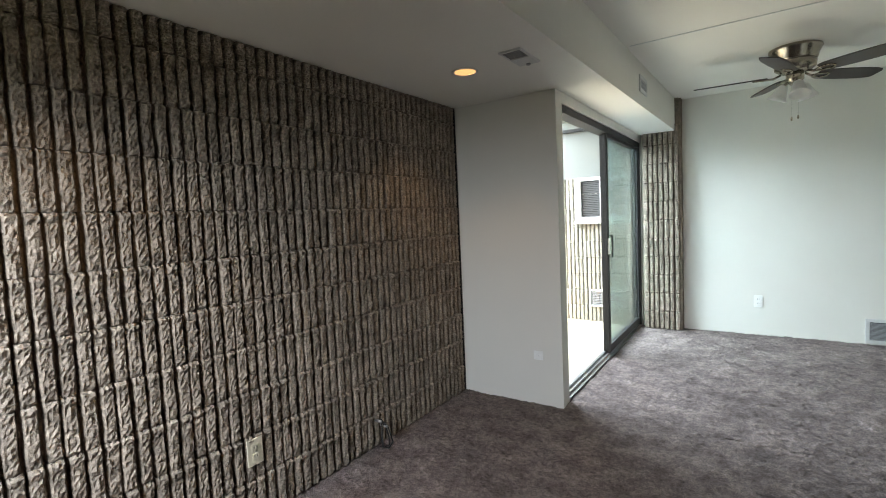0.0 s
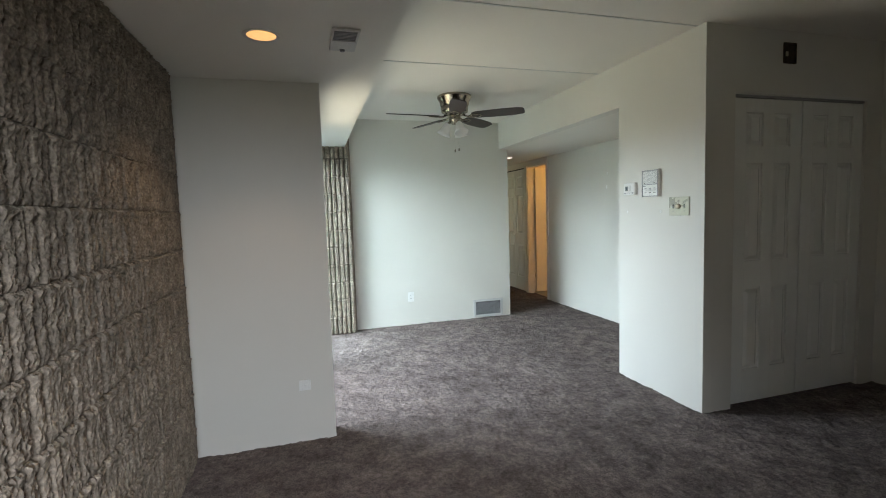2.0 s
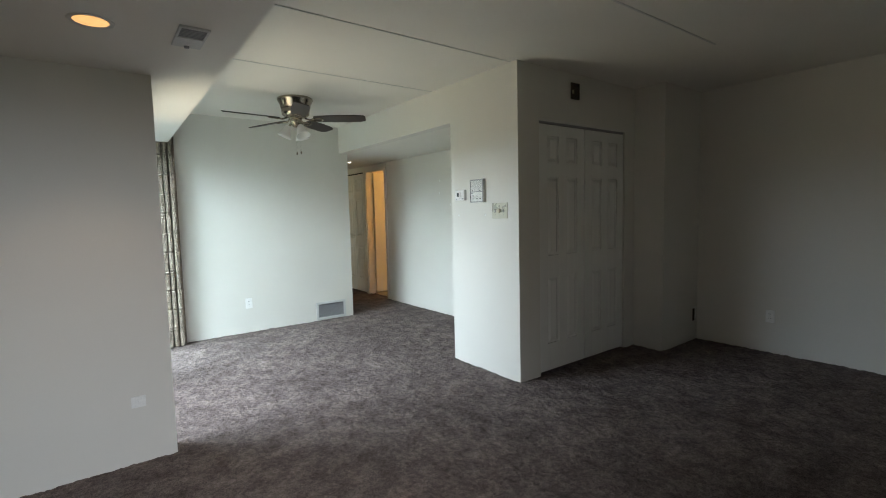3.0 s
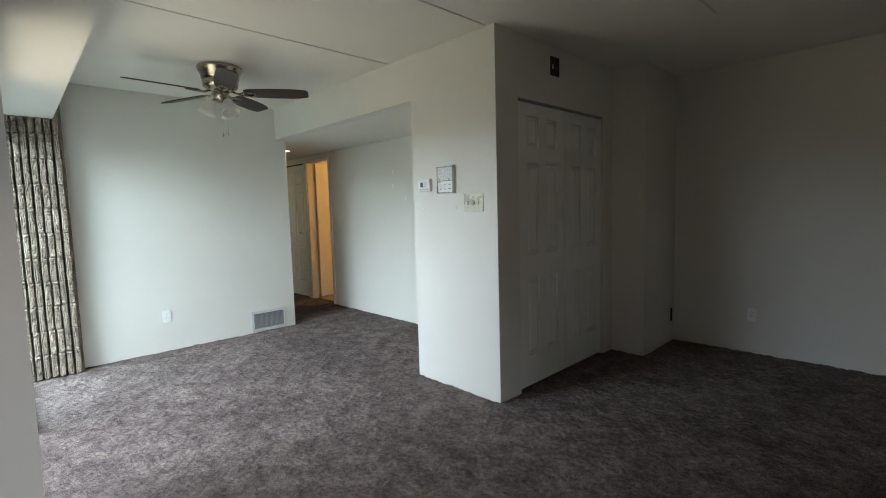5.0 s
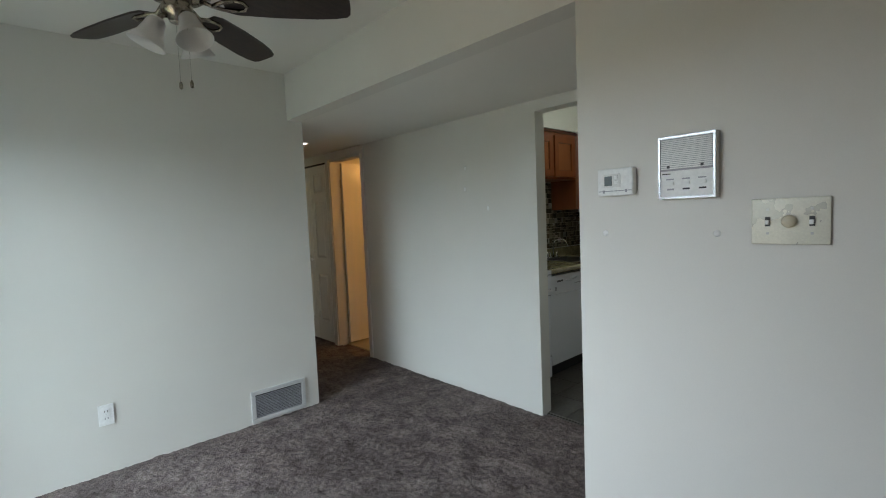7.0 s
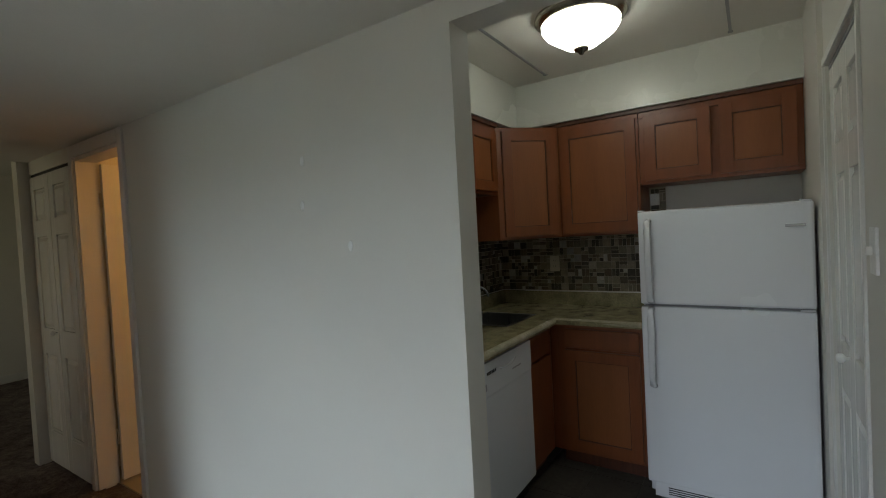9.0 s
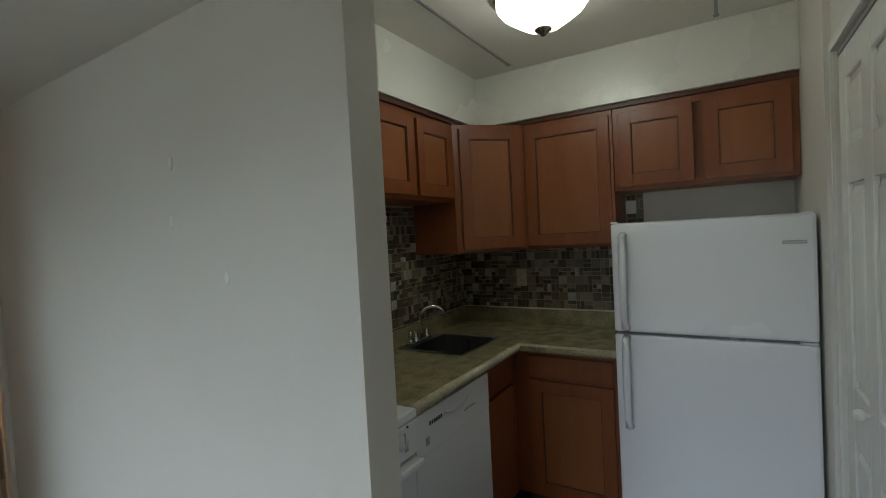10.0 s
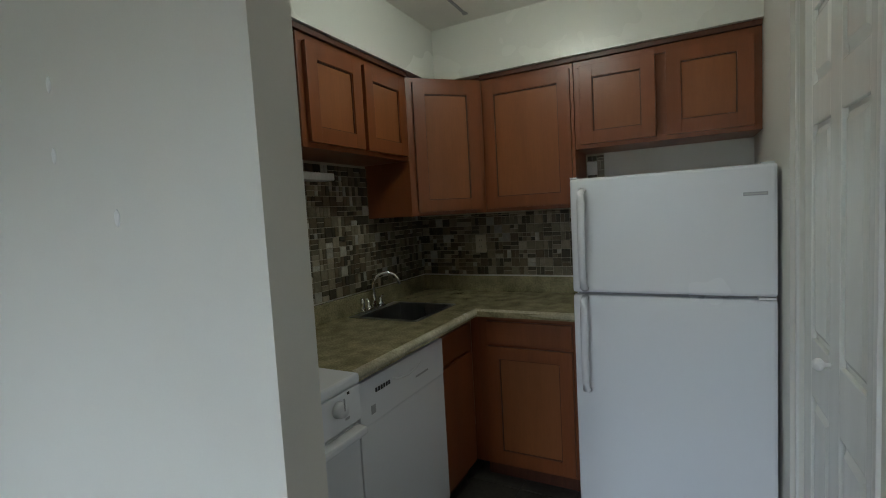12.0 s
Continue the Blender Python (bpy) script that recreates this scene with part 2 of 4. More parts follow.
# ---- structure ----
H, LOW, TOP = 2.46, 2.13, 2.56
KW = 2.98
floor = setting("floor", boxes((-2.1, 3.48, -1.0, 2.2, -0.1, -0.012), (-2.1, 2.215, 2.2, 2.75, -0.1, -0.012), (-1.215, 2.215, 2.75, 5.4, -0.1, -0.012), (1.2, 2.28, 5.4, 7.5, -0.1, -0.012), (-0.5, 4.0, 7.5, 10.8, -0.1, -0.012)), CARPET, "brown plush carpet with vacuum marks", "floor")


def pile(x0, x1, y0, y1, step):
    """The uneven surface of the carpet's pile, as a sheet of small facets."""
    nx, ny = int((x1 - x0) / step), int((y1 - y0) / step)
    xs, ys = np.linspace(x0, x1, nx + 1), np.linspace(y0, y1, ny + 1)
    gx, gy = np.meshgrid(xs, ys)
    g = np.random.default_rng(3)
    fine = g.uniform(-1, 1, gx.shape)
    soft = fine.copy()
    for k in range(2):
        soft = (soft + np.roll(soft, 1, 0) + np.roll(soft, -1, 0) + np.roll(soft, 1, 1) + np.roll(soft, -1, 1)) / 5
    broad = soft.copy()
    for k in range(12):
        broad = (broad + np.roll(broad, 1, 0) + np.roll(broad, -1, 0) + np.roll(broad, 1, 1) + np.roll(broad, -1, 1)) / 5
    broad /= max(1e-6, np.abs(broad).max())
    z = -0.004 + 0.0022 * fine + 0.007 * soft + 0.004 * broad
    verts = np.stack((gx, gy, np.minimum(z, 0.006)), -1).reshape(-1, 3)
    idx = np.arange((nx + 1) * (ny + 1)).reshape(ny + 1, nx + 1)
    faces = np.stack((idx[:-1, :-1], idx[:-1, 1:], idx[1:, 1:], idx[1:, :-1]), -1).reshape(-1, 4)
    me = bpy.data.meshes.new("carpet_pile")
    me.from_pydata(verts.tolist(), [], faces.tolist())
    me.polygons.foreach_set("use_smooth", [True] * len(me.polygons))
    me.materials.append(CARPET)
    ob = new("carpet_pile", me)
    ob.parent = floor
    tagged(ob, kind="stuff")


for area in ((-1.99, 3.38, -0.95, 2.2), (-1.99, 2.2, 2.2, 2.72), (-1.2, 2.2, 2.72, 5.36), (1.2, 2.2, 5.36, 7.5)):
    pile(*area, 0.014)
pile(-0.4, 3.9, 7.5, 10.66, 0.05)
kitchen_floor = setting("floor_kitchen", boxes((2.215, 4.36, KW, 4.9, -0.1, -0.004)), SLATEGROUT, "dark slate tile kitchen floor", "floor")
setting("floor_bathroom", boxes((2.28, 4.0, 5.0, 6.9, -0.1, -0.002)), GROUT, "plain pale bathroom floor", "floor")
wall_west = setting("wall_west", boxes((-2.25, -1.992, -1.0, 2.683, -0.1, H)), STONE_BACK, "fluted split-face block wall inside the living room")
setting("wall_pier", boxes((-2.25, -1.183, 2.683, 2.80, -0.1, H)), PAINT, "pale grey painted wall beside the glass door")
setting("wall_over_slider", boxes((-1.30, -1.183, 2.80, 5.33, 2.055, H), (-1.30, -1.185, 5.295, 5.33, -0.1, 2.055)), PAINT, "painted wall strip over the sliding door")
setting("wall_north", boxes((-1.3, 1.22, 5.33, 5.44, -0.1, H)), PAINT, "pale painted far wall with outlet and vent")
setting("wall_hall_west", boxes((1.11, 1.22, 5.44, 7.46, -0.1, H)), PAINT, "painted hall wall")
setting("wall_partition", boxes((1.105, 1.215, 2.155, KW, -0.1, H), (1.105, 1.215, KW, 5.33, LOW, H)), PAINT, "white partition wall with header over the hall")
setting("wall_closet", boxes((1.215, 1.34, 2.155, 2.265, -0.1, H), (1.34, 2.527, 2.155, 2.265, 2.045, H), (2.527, 2.69, 2.155, 2.265, -0.1, H), (1.30, 2.69, 2.75, 2.80, -0.1, H)), PAINT, "painted closet wall")
setting("wall_chase", boxes((2.69, 3.37, 1.862, 2.265, -0.1, H)), PAINT, "boxed-out painted wall corner")
setting("wall_east", boxes((3.37, 3.48, -1.0, 2.0, -0.1, H)), PAINT, "painted wall in shade")
setting("wall_south", boxes((-2.25, -1.85, -1.0, -0.9, -0.1, H), (-0.95, 3.48, -1.0, -0.9, -0.1, H), (-1.85, -0.95, -1.0, -0.9, -0.1, 0.7), (-1.85, -0.95, -1.0, -0.9, 2.0, H)), PAINT, "plain painted wall with a window opening")
setting("wall_kitchen_south", boxes((1.215, 2.76, 2.87, KW, -0.1, H), (2.76, 3.46, 2.87, KW, 2.05, H), (3.46, 3.49, 2.87, KW, -0.1, H), (3.49, 4.46, 2.87, KW + 0.02, -0.1, H), (2.70, 3.54, 2.70, 2.75, -0.1, H)), PAINT, "painted kitchen wall beside the fridge")
setting("wall_hall_east", boxes((2.165, 2.265, 3.93, 6.02, -0.1, H), (2.165, 2.265, KW, 3.93, 2.058, H), (2.165, 2.265, 6.02, 6.65, 2.05, H), (2.165, 2.265, 6.65, 6.74, -0.1, H), (2.165, 2.265, 6.74, 7.46, 2.04, H), (2.10, 2.265, 7.46, 7.56, -0.1, H)), PAINT, "painted hall wall with kitchen opening")
setting("wall_kitchen_east", boxes((4.36, 4.46, KW, 5.0, -0.1, H)), PAINT, "painted kitchen wall behind the cabinets")
setting("wall_kitchen_north", boxes((2.265, 4.36, 4.9, 5.0, -0.1, H)), PAINT, "painted kitchen wall behind the sink")
setting("wall_bathroom", boxes((4.0, 4.1, 5.0, 6.9, -0.1, H), (2.265, 4.1, 6.9, 7.0, -0.1, H), (2.30, 2.34, 7.0, 7.56, -0.1, H)), PAINT, "warm lit bathroom wall")
setting("wall_bedroom", boxes((-0.5, 4.0, 10.65, 10.75, -0.1, H), (4.0, 4.1, 7.46, 10.75, -0.1, H), (2.265, 4.1, 7.46, 7.56, -0.1, H), (-0.5, 1.22, 7.46, 7.56, -0.1, H), (-0.6, -0.5, 7.46, 8.2, -0.1, H), (-0.6, -0.5, 9.6, 10.75, -0.1, H), (-0.6, -0.5, 8.2, 9.6, -0.1, 0.9), (-0.6, -0.5, 8.2, 9.6, 2.1, H)), PAINT, "plain bedroom wall beyond the hall")
setting("baseboard", boxes((-0.5, 4.0, 10.635, 10.65, 0, 0.09), bevel=0.003), TRIM, "white bedroom baseboard", "baseboard")
setting("ceiling", boxes((-2.25, 4.46, -1.0, 7.56, H, TOP), (-0.6, 4.1, 7.56, 10.75, H, TOP)), CEIL, "white painted ceiling with panel seams", "ceiling")
setting("ceiling_hall", boxes((1.215, 2.165, KW, 5.33, LOW, LOW + 0.06), (1.22, 2.165, 5.33, 7.46, LOW, LOW + 0.06)), CEIL, "lowered white hall ceiling", "ceiling")
setting("ceiling_kitchen", boxes((2.265, 4.03, KW, 4.57, 2.452, 2.459)), CEIL, "white kitchen ceiling", "ceiling")
setting("soffit_kitchen", boxes((4.03, 4.36, KW, 4.9, 2.16, 2.458), (2.265, 4.03, 4.57, 4.9, 2.16, 2.458)), SATIN, "white painted soffit above the cabinets", "soffit")
beam = bmesh.new()
xe = lambda y: -0.92 + 0.018 * y
vv = [beam.verts.new(p) for z in (2.126, H - 0.002) for p in ((-1.99, -0.9, z), (xe(-0.9), -0.9, z), (xe(2.683), 2.683, z), (-1.99, 2.683, z))]
ww = [beam.verts.new(p) for z in (2.126, H - 0.002) for p in ((-1.183, 2.683, z), (xe(2.683), 2.683, z), (xe(5.21), 5.21, z), (-1.183, 5.21, z))]
for q in (vv, ww):
    for f in ((0, 3, 2, 1), (4, 5, 6, 7), (0, 1, 5, 4), (1, 2, 6, 5), (2, 3, 7, 6), (3, 0, 4, 7)):
        beam.faces.new([q[i] for i in f])
bmesh.ops.recalc_face_normals(beam, faces=beam.faces)
setting("soffit_beam", beam, CEIL, "lowered white soffit along the block wall", "soffit")
# thin battens over the ceiling panel seams
for sy, a, b in ((2.22, -0.86, 1.10), (3.235, -0.84, 1.10), (1.175, -0.88, 2.05), (0.14, -0.9, 3.36)):
    setting("trim_seam", boxes((a, b, sy - 0.006, sy + 0.006, H - 0.004, H)), VENT, "thin ceiling panel seam", "trim")
for sy, a, b in ((4.31, 2.3, 3.91), (3.305, 2.3, 3.955)):
    setting("trim_seam", boxes((a, b, sy - 0.007, sy + 0.007, 2.446, 2.452), (b, b + 0.02, sy - 0.012, sy + 0.012, 2.445, 2.452)), GREYP, "thin ceiling panel seam", "trim")
# caulked joint between block wall and pier
setting("trim_joint", boxes((-1.985, -1.958, 2.672, 2.683, 0, 2.126)), BLACK, "dark joint beside the block wall", "trim")

# outside
setting("ground", boxes((-400, -2.6, -400, 400, -0.4, -0.30), (-2.6, -1.2, 11, 400, -0.4, -0.30), (-2.6, 400, -400, -1.2, -0.4, -0.30), (4.6, 400, -1.2, 400, -0.4, -0.30), (-2.6, 4.6, 11, 400, -0.4, -0.301)), GRASS, "open ground outside", "ground")
setting("pavement", boxes((-8.0, -1.30, 2.2, 5.5, -0.32, -0.05)), CONCRETE, "pale sunlit concrete patio", "patio")
setting("facade", boxes((-5.0, -1.30, 5.535, 5.65, -0.3, 1.735), (-5.0, -1.30, 5.50, 5.65, 1.735, 2.30), (-5.0, -1.30, 5.44, 5.65, 2.335, 2.42)), FASCIA, "exterior wall with pale fascia band", "facade")
setting("facade_trim", boxes((-5.0, -1.30, 5.43, 5.65, 2.30, 2.335)), BRONZE, "dark fascia edge", "trim")


# ---- block walls ----
def block_mesh(name, ribs, seed, depth=0.040, height=0.2):
    """A fluted split-face block: local x along the wall, front to -y."""
    rnd = random.Random(seed)
    bm = bmesh.new()
    pitch, rows = 0.0508, 18
    cols = []
    for r in range(ribs):
        lean, wide, proud = rnd.uniform(-0.003, 0.003), rnd.uniform(-0.002, 0.003), rnd.uniform(-0.004, 0.004)
        for u, d in ((0.001, 0.0), (0.0055, 0.04), (0.0072, 0.80), (0.0115, 1.0), (0.018, 1.0), (0.026, 1.04), (0.034, 1.0), (0.0400, 1.0), (0.0445, 0.80), (0.0462, 0.04), (0.0506, 0.0)):
            cols.append((r * pitch + u + lean + (wide if u > 0.026 else -wide) * (0.5 if 0.005 < u < 0.045 else 0), d, r, proud))
    grid = []
    for k in range(rows + 1):
        z = 0.0008 + (height - 0.0016) * k / rows
        line = []
        for u, d, r, proud in cols:
            v = Vector((u * 45 + seed * 9, z * 38, r * 3.1))
            rough = noise.noise(v) * 0.005 + noise.noise(v * 2.6) * 0.006 + noise.noise(v * 5.1) * 0.005
            wander = 0.0035 * noise.noise(Vector((r * 0.7, z * 13, seed * 3.3)))
            edge = 0.006 if k == 0 else 0.001 if k == 1 else 0.009 if k == rows else -0.006 if k == rows - 1 else -0.004 if k == rows - 2 else 0.0
            line.append(bm.verts.new((u + wander, -(d * (depth + proud) + (rough if d > 0.5 else 0) - edge * d), z)))
        grid.append(line)
    for a, b in zip(grid, grid[1:]):
        for i in range(len(cols) - 1):
            bm.faces.new((a[i], a[i + 1], b[i + 1], b[i]))
    for line, side in ((grid[0], 1), (grid[-1], -1)):
        back = [bm.verts.new((v.co.x, 0.012, v.co.z)) for v in line]
        for i in range(len(cols) - 1):
            f = (line[i], back[i], back[i + 1], line[i + 1])
            bm.faces.new(f if side > 0 else f[::-1])
    for f in bm.faces:
        f.smooth = False
    me = bpy.data.meshes.new(name)
    bm.to_mesh(me)
    bm.free()
    me.materials.append(STONE)
    return me


BLOCKS = [block_mesh("block", 8, s) for s in range(7)]
# paler copy of STONE, the patio's strong daylight put into its colour
STONE_SUNLIT = mat("sunlit_block_tone", (0.46, 0.43, 0.37), 0.92, var=0.12, scale=16, grain=95, fine=0.25, bump=0.8, dist=0.008, pieces=0.06, spec=0.2)


def block_wall(parent, along, length, z0, z1, turn, skin=None):
    """Courses of blocks from the point 'along' (x, y) on, as children of the wall."""
    rnd = random.Random(int(length * 100))
    step = Matrix.Rotation(radians(turn), 4, "Z") @ Vector((1, 0, 0))
    inv = parent.matrix_world.inverted()
    course, z = 0, z0
    while z < z1 - 0.02:
        h = min(0.2, z1 - z)
        s = -0.2032 * (course % 2)
        while s < length - 0.01:
            a, b = max(s, 0), min(s + 0.4064, length)
            n = round((b - a) / 0.0508)
            if n > 0:
                me = rnd.choice(BLOCKS) if n == 8 else PARTIAL(n)
                ob = new("block", me)
                if skin:
                    ob.material_slots[0].link = "OBJECT"
                    ob.material_slots[0].material = skin
                ob.parent = parent
                ob.matrix_basis = Matrix.Translation((along[0] + step.x * a, along[1] + step.y * a, z)) @ Matrix.Rotation(radians(turn), 4, "Z") @ Matrix.Diagonal((1, 1, h / 0.2, 1))
            s += 0.4064
        z += 0.2
        course += 1


KEPT = {}


def PARTIAL(n):
    if n not in KEPT:
        KEPT[n] = block_mesh("block", n, 20 + n)
    return KEPT[n]


block_wall(wall_west, (-1.988, -0.9), 3.575, 0, 2.126, E_)
pier = setting("wall_stone_pier", boxes((-1.155, -0.772, 5.232, 5.33, 0, H)), STONE, "fluted split-face block pier beside the glass door")
block_wall(pier, (-1.145, 5.232), 0.36, 0, H, S)
outside = setting("wall_exterior", boxes((-5.0, -1.31, 5.52, 5.535, -0.05, 1.735)), STONE_BACK, "sunlit fluted block wall on the patio")
WX0, WX1, WZ0, WZ1 = -1.96, -1.36, 1.20, 1.735
block_wall(outside, (-4.0, 5.52), 2.69, -0.05, 1.735, S, STONE_SUNLIT)


# ---- patio window, air conditioner ----
def patio_window():
    o = thing("window_1", pose(WX0, 5.448, WZ0), "white framed window with closed dark blinds", "window", kind="structure")
    w, h = WX1 - WX0, WZ1 - WZ0 - 0.004
    part("frame", boxes((0, w, -0.03, 0.03, 0, 0.05), (0, w, -0.03, 0.03, h - 0.04, h), (0, 0.05, -0.03, 0.03, 0.05, h - 0.04), (w - 0.05, w, -0.03, 0.03, 0.05, h - 0.04), (w / 2 - 0.02, w / 2 + 0.02, -0.02, 0.03, 0.05, h - 0.04), bevel=0.003), TRIM, o)
    part("sill", boxes((-0.03, w + 0.03, -0.06, 0.0, -0.03, 0.0), bevel=0.004), TRIM, o)
    n = 20
    for i in range(n):
        z = 0.055 + (h - 0.1) * i / n
        part("slat", boxes((0.05, w - 0.05, 0.005, 0.02, z, z + 0.014)), BLIND, o)
    part("backing", boxes((0.04, w - 0.04, 0.024, 0.03, 0.04, h - 0.03)), BLACK, o)


def wall_unit():
    o = thing("wall_vent_unit", pose(-1.84, 5.49, 0.14), "grey louvred vent unit set in the patio wall", "vent unit")
    part("casing", boxes((0, 0.40, -0.04, 0.03, 0, 0.02), (0, 0.40, -0.04, 0.03, 0.19, 0.21), (0, 0.02, -0.04, 0.03, 0.02, 0.19), (0.38, 0.40, -0.04, 0.03, 0.02, 0.19), bevel=0.003), TRIM, o)
    for i in range(8):
        part("louvre", boxes((0.02, 0.38, -0.025, 0.0, 0.025 + i * 0.0205, 0.036 + i * 0.0205)), GREYP, o)
    part("back", boxes((0.02, 0.38, 0.0, 0.03, 0.02, 0.19)), GREYP, o)


patio_window()
wall_unit()


# ---- sliding glass door ----
def sliding_door():
    o = thing("door_1", pose(-1.245, 2.80, 0), "dark bronze sliding glass door standing open", "sliding door", kind="structure")
    L = 2.492
    part("head", boxes((-0.05, 0.05, 0, L, 2.0, 2.053), bevel=0.003), BRONZE, o)
    part("track", boxes((-0.055, 0.052, 0, L, -0.03, 0.012), (-0.02, -0.012, 0, L, 0.012, 0.03), (0.018, 0.026, 0, L, 0.012, 0.03)), ALU, o, "worn aluminium track")
    part("jamb", boxes((-0.05, 0.05, 0, 0.03, 0.012, 2.0), bevel=0.002), BRONZE, o)
    part("jamb", boxes((-0.05, 0.05, L - 0.04, L, 0.012, 2.0), bevel=0.002), BRONZE, o)
    for dx, y0, y1 in ((0.022, 1.16, 2.45), (-0.016, 1.20, 2.452)):
        p = part("sash", boxes((dx - 0.014, dx + 0.014, y0, y0 + 0.06, 0.03, 2.0), (dx - 0.014, dx + 0.014, y1 - 0.03, y1, 0.03, 2.0), (dx - 0.014, dx + 0.014, y0 + 0.06, y1 - 0.03, 0.03, 0.10), (dx - 0.014, dx + 0.014, y0 + 0.06, y1 - 0.03, 1.97, 2.0), bevel=0.003), BRONZE, o)
        g = part("pane", boxes((dx - 0.003, dx + 0.003, y0 + 0.055, y1 - 0.025, 0.095, 1.975)), PANE, p, "blue-green tinted pane")
        g.visible_shadow = False
    part("handle", tube([(0.036, 1.20, 0.90), (0.065, 1.20, 0.905), (0.068, 1.20, 1.0), (0.065, 1.20, 1.095), (0.036, 1.20, 1.10)], 0.008), BRONZE, o)
    part("latch", boxes((0.036, 0.05, 1.165, 1.195, 0.93, 1.07), bevel=0.003), PLASTIC, o, "white latch plate")


sliding_door()


# ---- doors ----
def panels(o, u0, u1, z0, z1, cols, y=0.0, name="leaf", h=0.0):
    """A moulded leaf with raised panels, front to -y at the plane y."""
    g = 0.012
    leaf = part(name, boxes((u0, u1, y, y + 0.03, z0, z1), bevel=0.002), DOORP, o)
    w = u1 - u0
    st = 0.105 if cols == 2 else 0.075
    pw = (w - st * (cols + 1)) / cols
    hh = z1 - z0
    rows = ((0.115, 0.385), (0.478, 0.79), (0.85, 0.952))
    fr = bmesh.new()
    for c in range(cols + 1):
        box(fr, u0 + 0.003 + c * (st + pw) - (0.0 if c else 0.0), u0 - 0.003 + c * (st + pw) + st, y - 0.014, y, z0 + 0.003, z1 - 0.003, bevel=0.005)
    edges = [0.0] + [e for r in rows for e in r] + [1.0]
    for a, b in zip(edges[::2], edges[1::2]):
        for c in range(cols):
            x = u0 + st + c * (st + pw)
            box(fr, x - 0.006, x + pw + 0.006, y - 0.0137, y, z0 + a * hh + 0.003, z0 + b * hh - 0.003, bevel=0.004)
    part("stile_frame", fr, DOORP, leaf)
    for c in range(cols):
        x = u0 + st + c * (st + pw)
        for a, b in rows:
            bm = bmesh.new()
            za, zb = z0 + a * hh + 0.008, z0 + b * hh - 0.008
            i = 0.022
            v = [bm.verts.new(p) for p in ((x + 0.01, y, za), (x + pw - 0.01, y, za), (x + pw - 0.01, y, zb), (x + 0.01, y, zb), (x + 0.01 + i, y - 0.013, za + i), (x + pw - 0.01 - i, y - 0.013, za + i), (x + pw - 0.01 - i, y - 0.013, zb - i), (x + 0.01 + i, y - 0.013, zb - i))]
            for f in ((0, 1, 5, 4), (1, 2, 6, 5), (2, 3, 7, 6), (3, 0, 4, 7), (4, 5, 6, 7)):
                bm.faces.new([v[k] for k in f])
            part("panel", bm, DOORP, leaf)
    return leaf


def knob(o, x, y, z, r=0.016):
    bm = lathe([(0.006, 0), (0.006, 0.012), (r, 0.02), (r * 1.05, 0.03), (r * 0.7, 0.038), (0, 0.04)], 20)
    bmesh.ops.rotate(bm, verts=bm.verts, matrix=Matrix.Rotation(radians(90), 3, "X"))
    bmesh.ops.translate(bm, verts=bm.verts, vec=(x, y, z))
    part("knob", bm, PLASTIC, o, "small white round knob")


def closet_doors():
    o = thing("door_2", pose(1.34, 2.18, 0), "white six-panel bifold closet doors, closed", "closet door", kind="structure")
    panels(o, 0.008, 0.592, 0.012, 2.025, 2)
    panels(o, 0.595, 1.179, 0.012, 2.025, 2)
    part("track", boxes((0, 1.187, -0.010, 0.03, 2.028, 2.044)), GREYP, o, "grey metal overhead track")
    part("casing", boxes((-0.006, 1.193, -0.027, -0.02, 2.04, 2.06), bevel=0.002), TRIM, o)


def pantry_door():
    o = thing("door_3", pose(3.46, KW - 0.025, 0, 0, 0, N), "white six-panel pantry door, closed", "pantry door", kind="structure")
    panels(o, 0.006, 0.694, 0.012, 2.03, 2)
    part("track", boxes((0, 0.70, -0.014, 0.03, 2.034, 2.05)), GREYP, o, "grey metal overhead track")
    part("casing", boxes((-0.016, 0.0, -0.034, -0.025, 0, 2.06), (-0.016, 0.722, -0.034, -0.0255, 2.05, 2.08), (0.70, 0.722, -0.034, -0.025, 0, 2.06), bevel=0.002), TRIM, o)
    knob(o, 0.32, -0.014, 0.955)


def hall_closet_door():
    o = thing("door_4", pose(2.175, 7.46, 0, 0, 0, W_), "white panelled bifold hall closet door", "closet door", kind="structure")
    panels(o, 0.004, 0.357, 0.012, 2.02, 1)
    panels(o, 0.361, 0.716, 0.012, 2.02, 1)
    part("track", boxes((0, 0.72, 0.0, 0.03, 2.024, 2.039)), BRONZE, o, "dark overhead track")
    knob(o, 0.33, -0.014, 0.95)


def bathroom_door():
    o = thing("door_5", pose(2.165, 6.02, 0), "cream bathroom door swung open in warm light", "door", kind="structure")
    part("casing", boxes((-0.015, 0.0, -0.05, 0.0, 0, 2.12), (-0.015, 0.0, 0.63, 0.68, 0, 2.12), (-0.0155, 0.0, 0.0, 0.63, 2.05, 2.12), bevel=0.003), TRIM, o)
    part("jamb", boxes((0.0, 0.115, -0.002, 0.012, 0, 2.04), (0.0, 0.115, 0.618, 0.632, 0, 2.04), (0.0, 0.115, 0.012, 0.618, 2.03, 2.052), bevel=0.002), TRIM, o)
    leaf = part("leaf", boxes((0.124, 0.735, 0.582, 0.615, 0.02, 2.02), bevel=0.002), DOORP, o)
    for z in (0.25, 1.75):
        part("hinge", tube([(0.118, 0.606, z), (0.118, 0.606, z + 0.09)], 0.008), IVORY, leaf, "painted hinge")


closet_doors(), pantry_door(), hall_closet_door(), bathroom_door()


